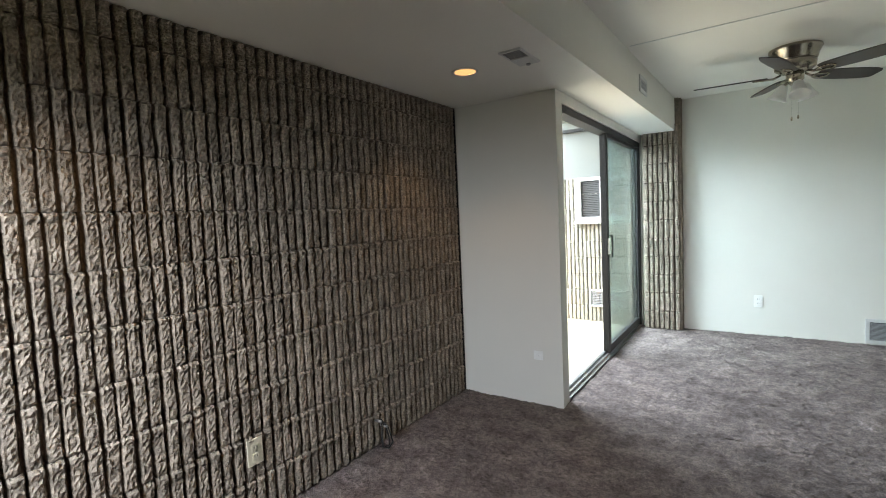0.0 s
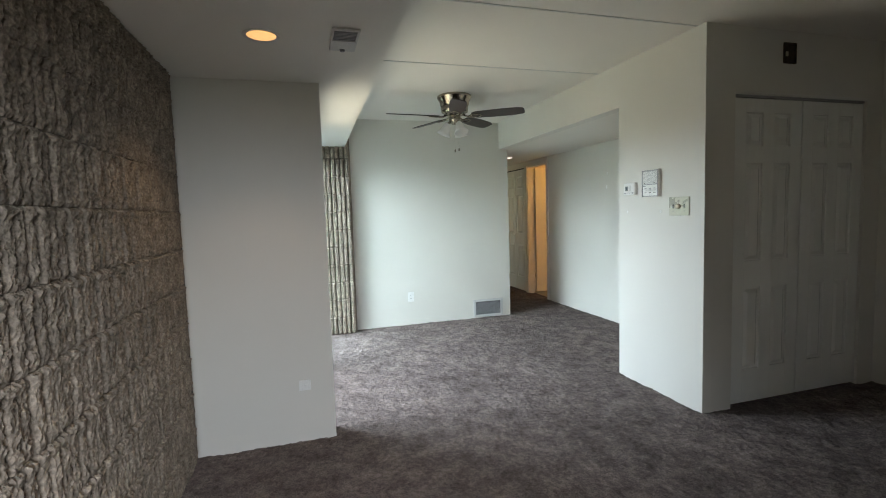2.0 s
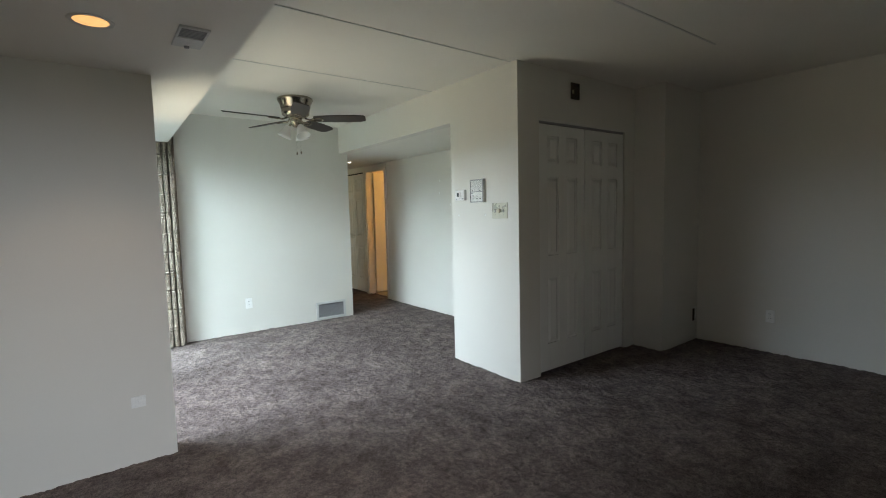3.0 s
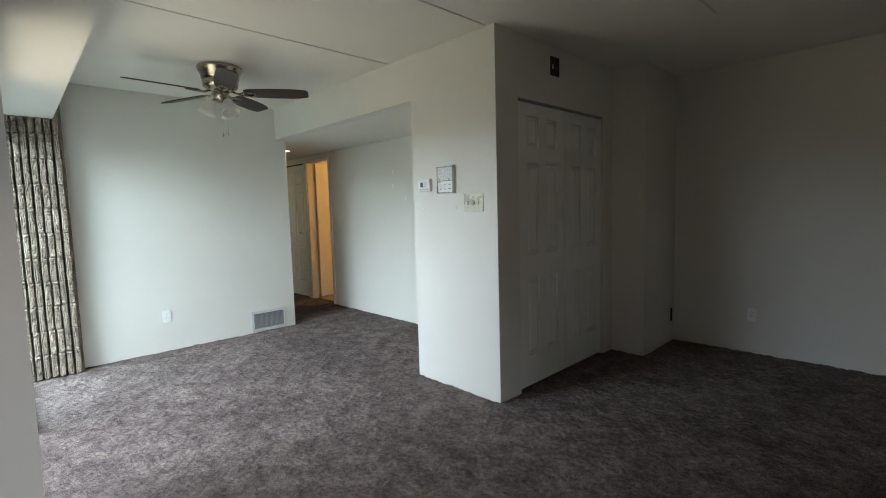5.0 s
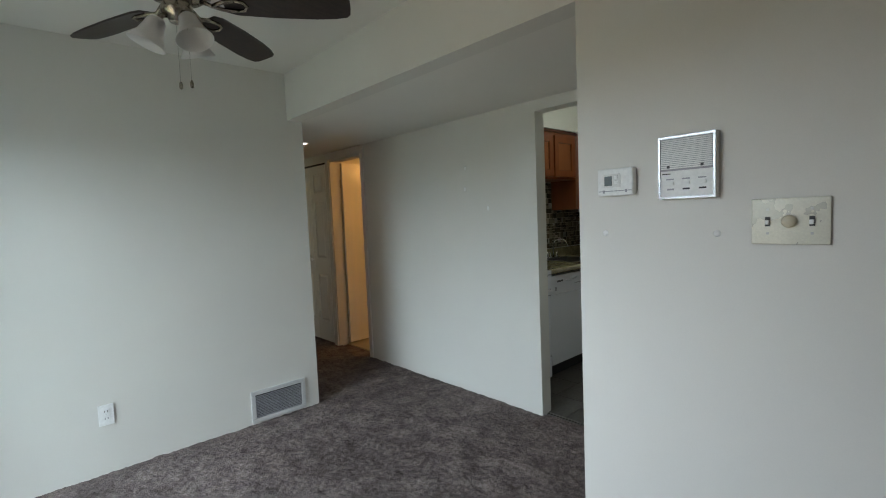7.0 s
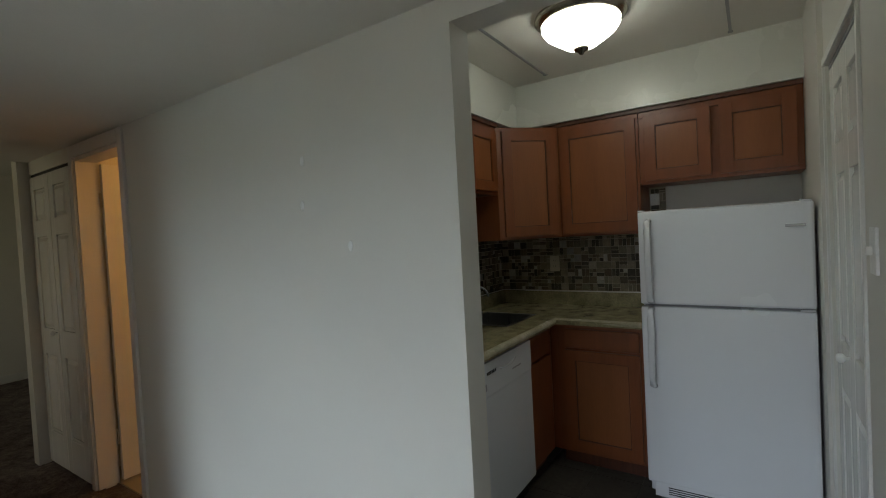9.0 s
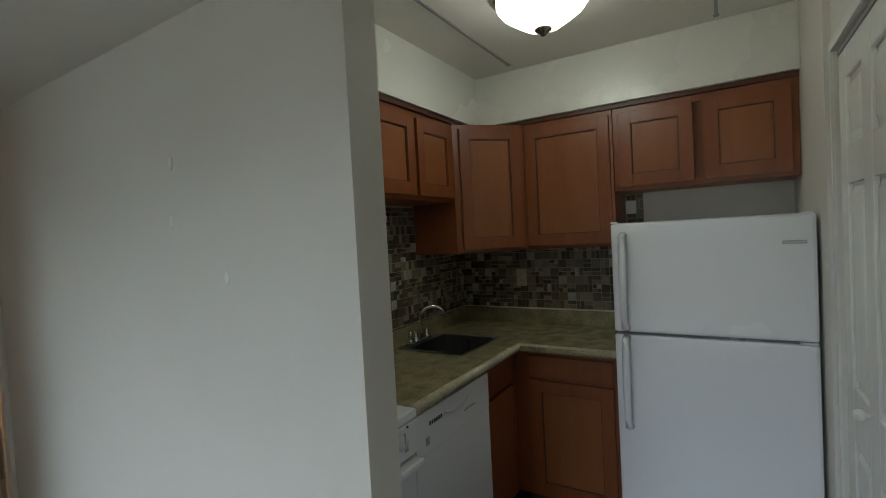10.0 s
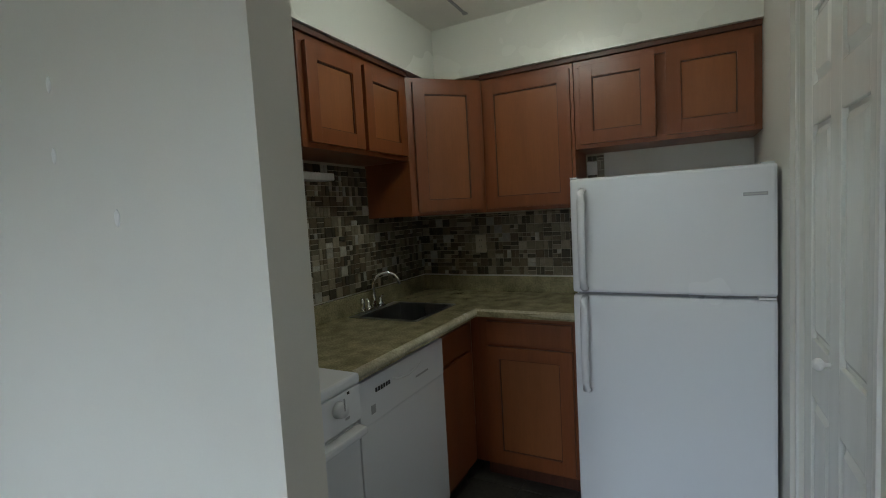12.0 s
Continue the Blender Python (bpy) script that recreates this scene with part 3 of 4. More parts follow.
# ---- wall fittings ----
def plate(name, m, label, category, w, h, material=PLASTIC, toggles=0, sockets=0):
    o = thing(name, m, label, category)
    part("plate", boxes((-w / 2, w / 2, -0.007, 0, -h / 2, h / 2), bevel=0.002), material, o)
    for i in range(sockets):
        z = (i - 0.5) * 0.04
        s = part("socket", boxes((-0.017, 0.017, -0.010, -0.007, z - 0.014, z + 0.014), bevel=0.0012), material, o)
        part("slot", boxes((-0.008, -0.0055, -0.0106, -0.010, z - 0.003, z + 0.007), (0.0055, 0.008, -0.0106, -0.010, z - 0.003, z + 0.007)), BLACK, s)
    for i in range(toggles):
        part("toggle", boxes((-0.005, 0.005, -0.02, -0.007, -0.011, 0.011), bevel=0.001), material, o)
    part("screw", lathe([(0.003, 0), (0.002, 0.002), (0, 0.002)], 8, (0, -0.008, 0)), ALU, o)
    return o


plate("wall_outlet", pose(-0.10, 5.33, 0.338, 0, 0, S), "white duplex outlet on the far wall", "outlet", 0.075, 0.12, sockets=2)
plate("wall_outlet", pose(-1.976 + 0.03, 0.875, 0.326, 0, 0, E_), "ivory duplex outlet on the block wall", "outlet", 0.075, 0.12, IVORY, sockets=2)
plate("cover_plate", pose(-1.353, 2.683, 0.343, 0, 0, S), "small square white cover plate by the glass door", "cover plate", 0.068, 0.062)
plate("wall_outlet", pose(3.37, 1.22, 0.33, 0, 0, W_), "white outlet on the shaded wall", "outlet", 0.07, 0.115, sockets=2)
plate("wall_outlet", pose(4.349, 4.463, 1.21, 0, 0, W_), "ivory outlet on the mosaic backsplash", "outlet", 0.072, 0.115, IVORY, sockets=2)
plate("wall_outlet", pose(4.351, 3.765, 1.62, 0, 0, W_), "white outlet above the fridge", "outlet", 0.055, 0.075)
plate("light_switch", pose(2.62, KW, 1.36, 0, 0, N), "white light switch by the kitchen opening", "light switch", 0.075, 0.12, toggles=1)
o = plate("wall_outlet", pose(3.30, 1.862, 0.275, 0, 0, S), "white outlet with its cover hanging off", "outlet", 0.07, 0.115, sockets=2)
part("loose_cover", boxes((-0.075, -0.045, -0.03, -0.022, -0.07, 0.05), bevel=0.002), HOLE, o, "dark open box edge")


def wall_box():
    o = thing("chime_box", pose(1.782, 2.155, 2.316), "brown empty chime box on the closet wall", "chime box")
    part("box", boxes((-0.052, 0.052, -0.012, 0.0, -0.065, -0.058), (-0.052, 0.052, -0.012, 0.0, 0.058, 0.065), (-0.052, -0.045, -0.012, 0.0, -0.058, 0.058), (0.045, 0.052, -0.012, 0.0, -0.058, 0.058)), HOLE, o)
    part("back", boxes((-0.045, 0.045, -0.003, 0.0, -0.058, 0.058)), HOLE, o)
    part("clip", boxes((-0.035, -0.015, -0.008, -0.003, -0.02, 0.01), bevel=0.001), IVORY, o, "small pale clip")


def thermostat():
    o = thing("thermostat", pose(1.105, 2.83, 1.486, 0, 0, W_), "white digital thermostat on the partition wall", "thermostat")
    part("body", boxes((-0.062, 0.062, -0.028, 0, -0.045, 0.045), bevel=0.005), PLASTIC, o)
    part("bezel", boxes((-0.038, 0.02, -0.031, -0.028, -0.018, 0.026), bevel=0.001), TRIM, o)
    part("screen", boxes((-0.034, -0.008, -0.0325, -0.031, -0.012, 0.02)), LCD, o, "grey display")
    for dz in (-0.008, 0.01):
        part("button", boxes((0.0, 0.014, -0.034, -0.031, dz, dz + 0.012), bevel=0.002), PLASTIC, o)
    part("flap_line", boxes((-0.058, 0.058, -0.0285, -0.028, -0.031, -0.0285)), GREYP, o)
    for dx in (-0.042, 0.036):
        part("tab", boxes((dx, dx + 0.006, -0.0295, -0.028, -0.036, -0.026)), GREYP, o)


def intercom():
    o = thing("intercom", pose(1.105, 2.606, 1.514, 0, 0, W_), "silver grey intercom panel with speaker grille", "intercom")
    part("body", boxes((-0.082, 0.082, -0.026, 0, -0.096, 0.096), bevel=0.003), PLASTIC, o)
    part("rim", boxes((-0.08, 0.08, -0.030, -0.026, 0.088, 0.094), (-0.08, 0.08, -0.030, -0.026, -0.094, -0.088), (-0.08, -0.074, -0.030, -0.026, -0.088, 0.088), (0.074, 0.08, -0.030, -0.026, -0.088, 0.088)), STEEL, o, "silver rim")
    part("grille_back", boxes((-0.073, 0.073, -0.0275, -0.026, -0.01, 0.087)), GREYP, o)
    for i in range(16):
        z = -0.004 + i * 0.0056
        part("grille_bar", boxes((-0.072, 0.072, -0.030, -0.0275, z, z + 0.0040)), PLASTIC, o)
    for i in range(3):
        x = -0.045 + i * 0.045
        part("button", boxes((x - 0.013, x + 0.011, -0.033, -0.026, -0.053, -0.043), bevel=0.0015), PLASTIC, o)
        part("legend", boxes((x - 0.012, x + 0.010, -0.0266, -0.026, -0.037, -0.033)), GREYP, o)
        part("legend", boxes((x - 0.010, x + 0.010, -0.0266, -0.026, -0.068, -0.063)), BLACK if i else GREYP, o)
    part("legend", boxes((-0.07, -0.045, -0.0266, -0.026, -0.02, -0.017)), BLACK, o)
    for x in (-0.05, 0.045):
        part("screw", boxes((x - 0.004, x + 0.004, -0.031, -0.0295, -0.002, 0.006)), BLACK, o)


def dimmer():
    o = thing("dimmer_switch", pose(1.105, 2.357, 1.345, 0, 0, W_), "worn ivory dimmer plate between two switches", "dimmer switch")
    part("plate", boxes((-0.086, 0.086, -0.008, 0, -0.062, 0.062), bevel=0.0025), mat("worn_metal_plate", (0.62, 0.60, 0.50), 0.28, 0.35, col2=(0.57, 0.55, 0.46), scale=9, grain=200, bump=0.05), o)
    bm = lathe([(0.0165, 0), (0.0165, 0.010), (0.013, 0.017), (0, 0.017)], 28)
    bmesh.ops.rotate(bm, verts=bm.verts, matrix=Matrix.Rotation(radians(90), 3, "X"))
    bmesh.ops.translate(bm, verts=bm.verts, vec=(0, -0.008, 0))
    part("dial", bm, IVORY, o, "round ivory dial")
    for x in (-0.048, 0.048):
        part("slot", boxes((x - 0.006, x + 0.006, -0.0086, -0.008, -0.013, 0.013)), BLACK, o)
        part("toggle", boxes((x - 0.0045, x + 0.0045, -0.019, -0.0086, -0.008, 0.004), bevel=0.001), PLASTIC, o)
        for dz in (-0.032, 0.032):
            part("screw", boxes((x - 0.003, x + 0.003, -0.0095, -0.008, dz - 0.003, dz + 0.003)), ALU, o)


def wall_register(name, m, label, w, h, slats):
    o = thing(name, m, label, "vent")
    part("frame", boxes((0, w, -0.012, 0, 0, 0.03), (0, w, -0.012, 0, h - 0.03, h), (0, 0.03, -0.012, 0, 0.03, h - 0.03), (w - 0.03, w, -0.012, 0, 0.03, h - 0.03), bevel=0.003), VENT, o)
    part("backing", boxes((0.03, w - 0.03, -0.002, 0, 0.03, h - 0.03)), VENTDARK, o)
    for i in range(slats):
        z = 0.034 + (h - 0.068) * i / slats
        part("slat", boxes((0.03, w - 0.03, -0.009, -0.002, z, z + (h - 0.068) / slats * 0.55)), GREYP, o)
    return o


wall_box(), thermostat(), intercom(), dimmer()
wall_register("floor_register", pose(0.71, 5.33, 0.005, 0, 0, S), "white return air vent low on the wall", 0.40, 0.225, 14)
wall_register("beam_register", pose(-0.855, 3.60, 2.225, 0, 0, E_), "small vent in the side of the soffit", 0.26, 0.13, 6)
for x, y, z in ((1.104, 2.88, 1.314), (1.104, 2.531, 1.312), (2.164, 4.365, 1.44), (2.164, 4.596, 1.594), (2.164, 4.584, 1.754)):
    dab = part("filler_dab", lathe([(0.010, 0), (0.008, 0.0012), (0, 0.0015)], 14, (0, 0, 0)), PLASTIC)
    dab.matrix_basis = pose(x + 0.001, y, z, 0, -90, 0) @ Matrix.Diagonal((1.9, 1.1, 1, 1) if x > 2 else (1, 1, 1, 1))
    tagged(dab, "dab of white filler on the painted wall", "filler dab")


def soffit_vent():
    o = thing("ceiling_vent", pose(-1.097, 1.965, 2.126), "white ceiling exhaust vent with a dark half grille", "vent")
    part("frame", boxes((-0.058, 0.058, -0.128, -0.115, -0.010, 0), (-0.058, -0.048, -0.115, 0.0, -0.010, 0), (0.048, 0.058, -0.115, 0.0, -0.010, 0), bevel=0.002), VENT, o)
    part("cover", boxes((-0.058, 0.058, 0.0, 0.125, -0.010, 0), bevel=0.003), VENT, o)
    part("backing", boxes((-0.048, 0.048, -0.115, 0.0, -0.002, 0)), VENTDARK, o)
    for i in range(7):
        y = -0.112 + i * 0.016
        part("slat", boxes((-0.048, 0.048, y, y + 0.005, -0.009, -0.002)), GREYP, o)
    part("catch", lathe([(0.012, -0.010), (0.010, -0.018), (0, -0.019)], 16, (0.0, 0.105, 0)), GREYP, o)


def downlight(x, y, z, glowing, label, ring):
    o = thing("recessed_light", pose(x, y, z), label, "recessed light", "recessed ceiling lights")
    part("trim_ring", lathe([(0.062, -0.001), (0.075, -0.004), (0.078, 0.0)], 36), ring, o)
    part("reflector", lathe([(0.062, -0.001), (0.055, 0.0006)], 36), ring, o)
    part("lens", lathe([(0.060, -0.0015), (0.03, -0.0018), (0, -0.002)], 36), glowing, o)


soffit_vent()
for ly in (0.15, 1.99):
    downlight(-1.44, ly, 2.126, BULB, "lit warm recessed light in the soffit", TRIM)
downlight(1.635, 6.21, LOW, BULB_W, "lit white recessed light in the hall ceiling", TRIM)


def coax():
    o = thing("coaxial_cable", pose(-1.94, 1.66, 0.0), "coil of black cable hanging from the block wall", "cable")
    pts = [(-0.02, 0.0, 0.16), (0.03, 0.0, 0.165), (0.05, -0.01, 0.12), (0.045, -0.02, 0.05), (0.05, -0.005, 0.012), (0.06, 0.03, 0.01), (0.055, 0.035, 0.06), (0.045, 0.02, 0.13), (0.04, 0.0, 0.15)]
    part("lead", tube(pts, 0.005), BLACK, o)
    pts = [(0.03, 0.01, 0.16), (0.06, -0.03, 0.10), (0.07, -0.035, 0.03), (0.08, 0.0, 0.008), (0.08, 0.04, 0.03), (0.06, 0.03, 0.11), (0.03, 0.0, 0.17)]
    part("lead", tube(pts, 0.005), BLACK, o)
    part("connector", tube([(0.0, -0.015, 0.165), (0.05, -0.02, 0.168)], 0.008), ALU, o, "metal plug")
    part("connector", tube([(0.01, 0.015, 0.13), (0.06, 0.02, 0.125)], 0.008), ALU, o, "metal plug")


coax()


# ---- ceiling fan ----
def ceiling_fan():
    o = thing("ceiling_fan", pose(0.127, 4.12, H), "brushed nickel hugger fan with dark blades and three lights", "ceiling fan")
    part("canopy", lathe([(0.150, 0), (0.163, -0.006), (0.165, -0.022), (0.158, -0.03), (0.150, -0.050), (0.143, -0.058), (0.138, -0.09), (0.128, -0.105)], 48), NICKEL, o)
    part("motor", lathe([(0.128, -0.104), (0.132, -0.112), (0.126, -0.155), (0.095, -0.178), (0.05, -0.186)], 48), NICKEL, o)
    part("switch_housing", lathe([(0.05, -0.185), (0.056, -0.19), (0.056, -0.235), (0.04, -0.25), (0.03, -0.27), (0.0, -0.272)], 32), NICKEL, o)
    bz = -0.195
    for k in range(5):
        a = radians(183 + 72 * k)
        bm = bmesh.new()
        outline = [(0.17, 0.045), (0.21, 0.062), (0.36, 0.073), (0.52, 0.074), (0.60, 0.068), (0.648, 0.056), (0.66, 0.040), (0.662, 0.0)]
        pts = [(x, y) for x, y in outline] + [(x, -y) for x, y in outline[::-1][1:]]
        lo = [bm.verts.new((x, y, -0.004)) for x, y in pts]
        hi = [bm.verts.new((x, y, 0.004)) for x, y in pts]
        bm.faces.new(lo[::-1]), bm.faces.new(hi)
        for i in range(len(pts)):
            j = (i + 1) % len(pts)
            bm.faces.new((lo[i], lo[j], hi[j], hi[i]))
        bmesh.ops.recalc_face_normals(bm, faces=bm.faces)
        turn = Matrix.Rotation(a, 4, "Z") @ Matrix.Translation((0, 0, bz)) @ Matrix.Rotation(radians(-13), 4, "X")
        bm.transform(turn)
        blade = part("blade", bm, BLADE, o, "dark walnut blade")
        br = tube([(0.085, 0, 0.008), (0.13, 0, -0.012), (0.165, 0.02, -0.010), (0.215, 0.03, -0.008)], 0.008)
        tube([(0.13, 0, -0.012), (0.165, -0.02, -0.010), (0.215, -0.03, -0.008)], 0.008, bm=br)
        tube([(0.215, 0.03, -0.008), (0.245, 0.024, -0.008), (0.258, 0.0, -0.008), (0.245, -0.024, -0.008), (0.215, -0.03, -0.008)], 0.007, bm=br)
        br.transform(turn)
        part("blade_iron", br, NICKEL, blade, "brushed nickel bracket")
    for k in range(3):
        a = radians(162 + 120 * k)
        bm = tube([(0.03, 0, -0.245), (0.052, 0, -0.25), (0.066, 0, -0.262)], 0.011)
        bm.transform(Matrix.Rotation(a, 4, "Z"))
        arm = part("lamp_arm", bm, NICKEL, o)
        prof = [(0.022, 0.0), (0.032, -0.012), (0.038, -0.04), (0.048, -0.078), (0.068, -0.112), (0.065, -0.1115), (0.045, -0.078), (0.035, -0.04), (0.029, -0.014)]
        sh = lathe(prof[:-1] + [prof[-1]], 28)
        sh.transform(Matrix.Rotation(a, 4, "Z") @ Matrix.Translation((0.068, 0, -0.262)) @ Matrix.Rotation(radians(-24), 4, "Y"))
        part("shade", sh, FROST, arm, "frosted tulip glass shade")
    for x, y, L in ((0.018, -0.05, 0.50), (-0.020, -0.046, 0.51)):
        c = part("pull_chain", tube([(x, y, -0.24), (x, y, -L)], 0.0005, 5), NICKEL, o)
        part("chain_weight", lathe([(0, -L - 0.03), (0.006, -L - 0.026), (0.007, -L - 0.01), (0.003, -L)], 12, (x, y, 0)), NICKEL, c, "nickel pull weight")


ceiling_fan()


# ---- kitchen ----
def shaker(o, u0, u1, z0, z1, y=0.0, rail=0.062, name="door"):
    """A cabinet door with a recessed flat panel, front to -y, its back at the plane y."""
    t = 0.02
    d = part(name, boxes((u0 + rail + 0.003, u1 - rail - 0.003, y - 0.005, y, z0 + rail + 0.003, z1 - rail - 0.003)), CHERRY, o)
    for a, b in ((u0, u0 + rail), (u1 - rail, u1)):
        part("stile", boxes((a, b, y - t, y, z0, z1), bevel=0.0015), CHERRY, d)
    for a, b in ((z0, z0 + rail), (z1 - rail, z1)):
        part("rail", boxes((u0 + rail - 0.001, u1 - rail + 0.001, y - t + 0.0003, y, a, b), bevel=0.0012), CHERRY, d)
    part("bead", boxes((u0 + rail, u0 + rail + 0.003, y - 0.014, y, z0 + rail, z1 - rail), (u1 - rail - 0.004, u1 - rail, y - 0.014, y, z0 + rail, z1 - rail), (u0 + rail, u1 - rail, y - 0.0142, y, z1 - rail - 0.004, z1 - rail), (u0 + rail, u1 - rail, y - 0.0142, y, z0 + rail, z0 + rail + 0.004)), CHERRY_DK, d)
    part("panel", boxes((u0 + rail + 0.005, u1 - rail - 0.005, y - 0.009, y, z0 + rail + 0.005, z1 - rail - 0.005)), CHERRY_LT, d)
    return d


def wall_cabinet(m, w, z0, z1, doors, label, deep=0.30):
    o = thing("wall_cabinet", m, label, "cabinet", "kitchen wall cabinets")
    part("carcass", boxes((0, w, 0.018, deep, z0, z1), bevel=0.001), CHERRY, o)
    part("face_frame", boxes((0, w, 0, 0.018, z0, z0 + 0.03), (0, w, 0, 0.018, z1 - 0.035, z1), (0, 0.03, 0, 0.018, z0 + 0.03, z1 - 0.035), (w - 0.03, w, 0, 0.018, z0 + 0.03, z1 - 0.035), bevel=0.001), CHERRY, o)
    for a, b in doors:
        shaker(o, a, b, z0 + 0.02, z1 - 0.03)
    return o


CT = 2.135
FX = 4.065      # face of the east wall cabinets
FY = 4.60       # face of the north wall cabinets
wall_cabinet(pose(FX, 3.795, 0, 0, 0, W_), 0.792, 1.70, CT, ((0.03, 0.375), (0.42, 0.762)), "short cherry wood cabinet above the fridge", 0.293)
wall_cabinet(pose(FX, 4.30, 0, 0, 0, W_), 0.502, 1.407, CT, ((0.015, 0.487),), "tall cherry wood wall cabinet with one door", 0.293)
wall_cabinet(pose(2.975, FY, 0), 0.775, 1.70, CT, ((0.03, 0.375), (0.40, 0.745)), "short cherry wood cabinet above the sink", 0.298)


def corner_cabinet():
    o = thing("corner_cabinet", pose(4.06, 4.60, 0), "diagonal cherry wood corner wall cabinet", "cabinet", "kitchen wall cabinets")
    # plan corners, seen from above, relative to the base
    plan = ((-0.31, 0.0), (0.0, -0.30), (0.298, -0.30), (0.298, 0.298), (-0.31, 0.298))
    bm = bmesh.new()
    lo = [bm.verts.new((x, y, 1.407)) for x, y in plan]
    hi = [bm.verts.new((x, y, CT)) for x, y in plan]
    bm.faces.new(lo[::-1]), bm.faces.new(hi)
    for i in range(5):
        j = (i + 1) % 5
        bm.faces.new((lo[i], lo[j], hi[j], hi[i]))
    bmesh.ops.recalc_face_normals(bm, faces=bm.faces)
    part("carcass", bm, CHERRY, o)
    ang = math.atan2(-0.30, 0.31)
    L = math.hypot(0.31, 0.30)
    d = shaker(o, 0.035, L - 0.03, 1.427, CT - 0.025, y=-0.002)
    m = Matrix.Translation((-0.31, 0, 0)) @ Matrix.Rotation(ang, 4, "Z")
    for ob in (d, *d.children_recursive):
        ob.data.transform(m)


corner_cabinet()
setting("trim_cabinet_top", boxes((4.05, 4.358, KW + 0.023, 4.30, CT + 0.001, 2.158), (2.27, 3.75, 4.585, 4.898, CT + 0.001, 2.158), (3.76, 4.358, 4.62, 4.898, CT + 0.001, 2.158), (4.08, 4.358, 4.30, 4.62, CT + 0.001, 2.158)), CHERRY_DK, "dark filler strip under the soffit", "trim")


def base_cabinets():
    o = thing("base_cabinet", pose(3.79, 4.265, 0, 0, 0, W_), "cherry wood base cabinet with drawer and door", "cabinet", "kitchen base cabinets")
    w = 0.505
    part("carcass", boxes((0, w, 0.018, 0.56, 0.095, 0.884)), CHERRY, o)
    part("face_frame", boxes((0, w, 0, 0.018, 0.095, 0.13), (0, w, 0, 0.018, 0.84, 0.884), (0, 0.06, 0, 0.018, 0.13, 0.84), (w - 0.035, w, 0, 0.018, 0.13, 0.84), (0.06, w - 0.035, 0, 0.018, 0.705, 0.735), bevel=0.001), CHERRY, o)
    part("corner_stile", boxes((-0.045, 0, 0.0, 0.018, 0.095, 0.884)), CHERRY, o)
    part("toe_kick", boxes((0, w, 0.06, 0.08, 0, 0.095)), CHERRY_DK, o)
    part("drawer_front", boxes((0.05, w - 0.025, -0.019, 0, 0.74, 0.855), bevel=0.004), CHERRY, o)
    shaker(o, 0.05, w - 0.025, 0.115, 0.725)
    o = thing("base_cabinet", pose(3.408, 4.31, 0), "narrow cherry wood corner base cabinet", "cabinet", "kitchen base cabinets")
    part("carcass", boxes((0, 0.40, 0.018, 0.58, 0.095, 0.74)), CHERRY, o)
    part("face_frame", boxes((0, 0.38, 0, 0.018, 0.095, 0.884), bevel=0.001), CHERRY, o)
    part("toe_kick", boxes((0, 0.38, 0.06, 0.08, 0, 0.095)), CHERRY_DK, o)
    part("drawer_front", boxes((0.012, 0.33, -0.018, 0, 0.72, 0.85), bevel=0.004), CHERRY, o)
    part("door_front", boxes((0.012, 0.33, -0.018, 0, 0.115, 0.70), bevel=0.004), CHERRY, o)


base_cabinets()


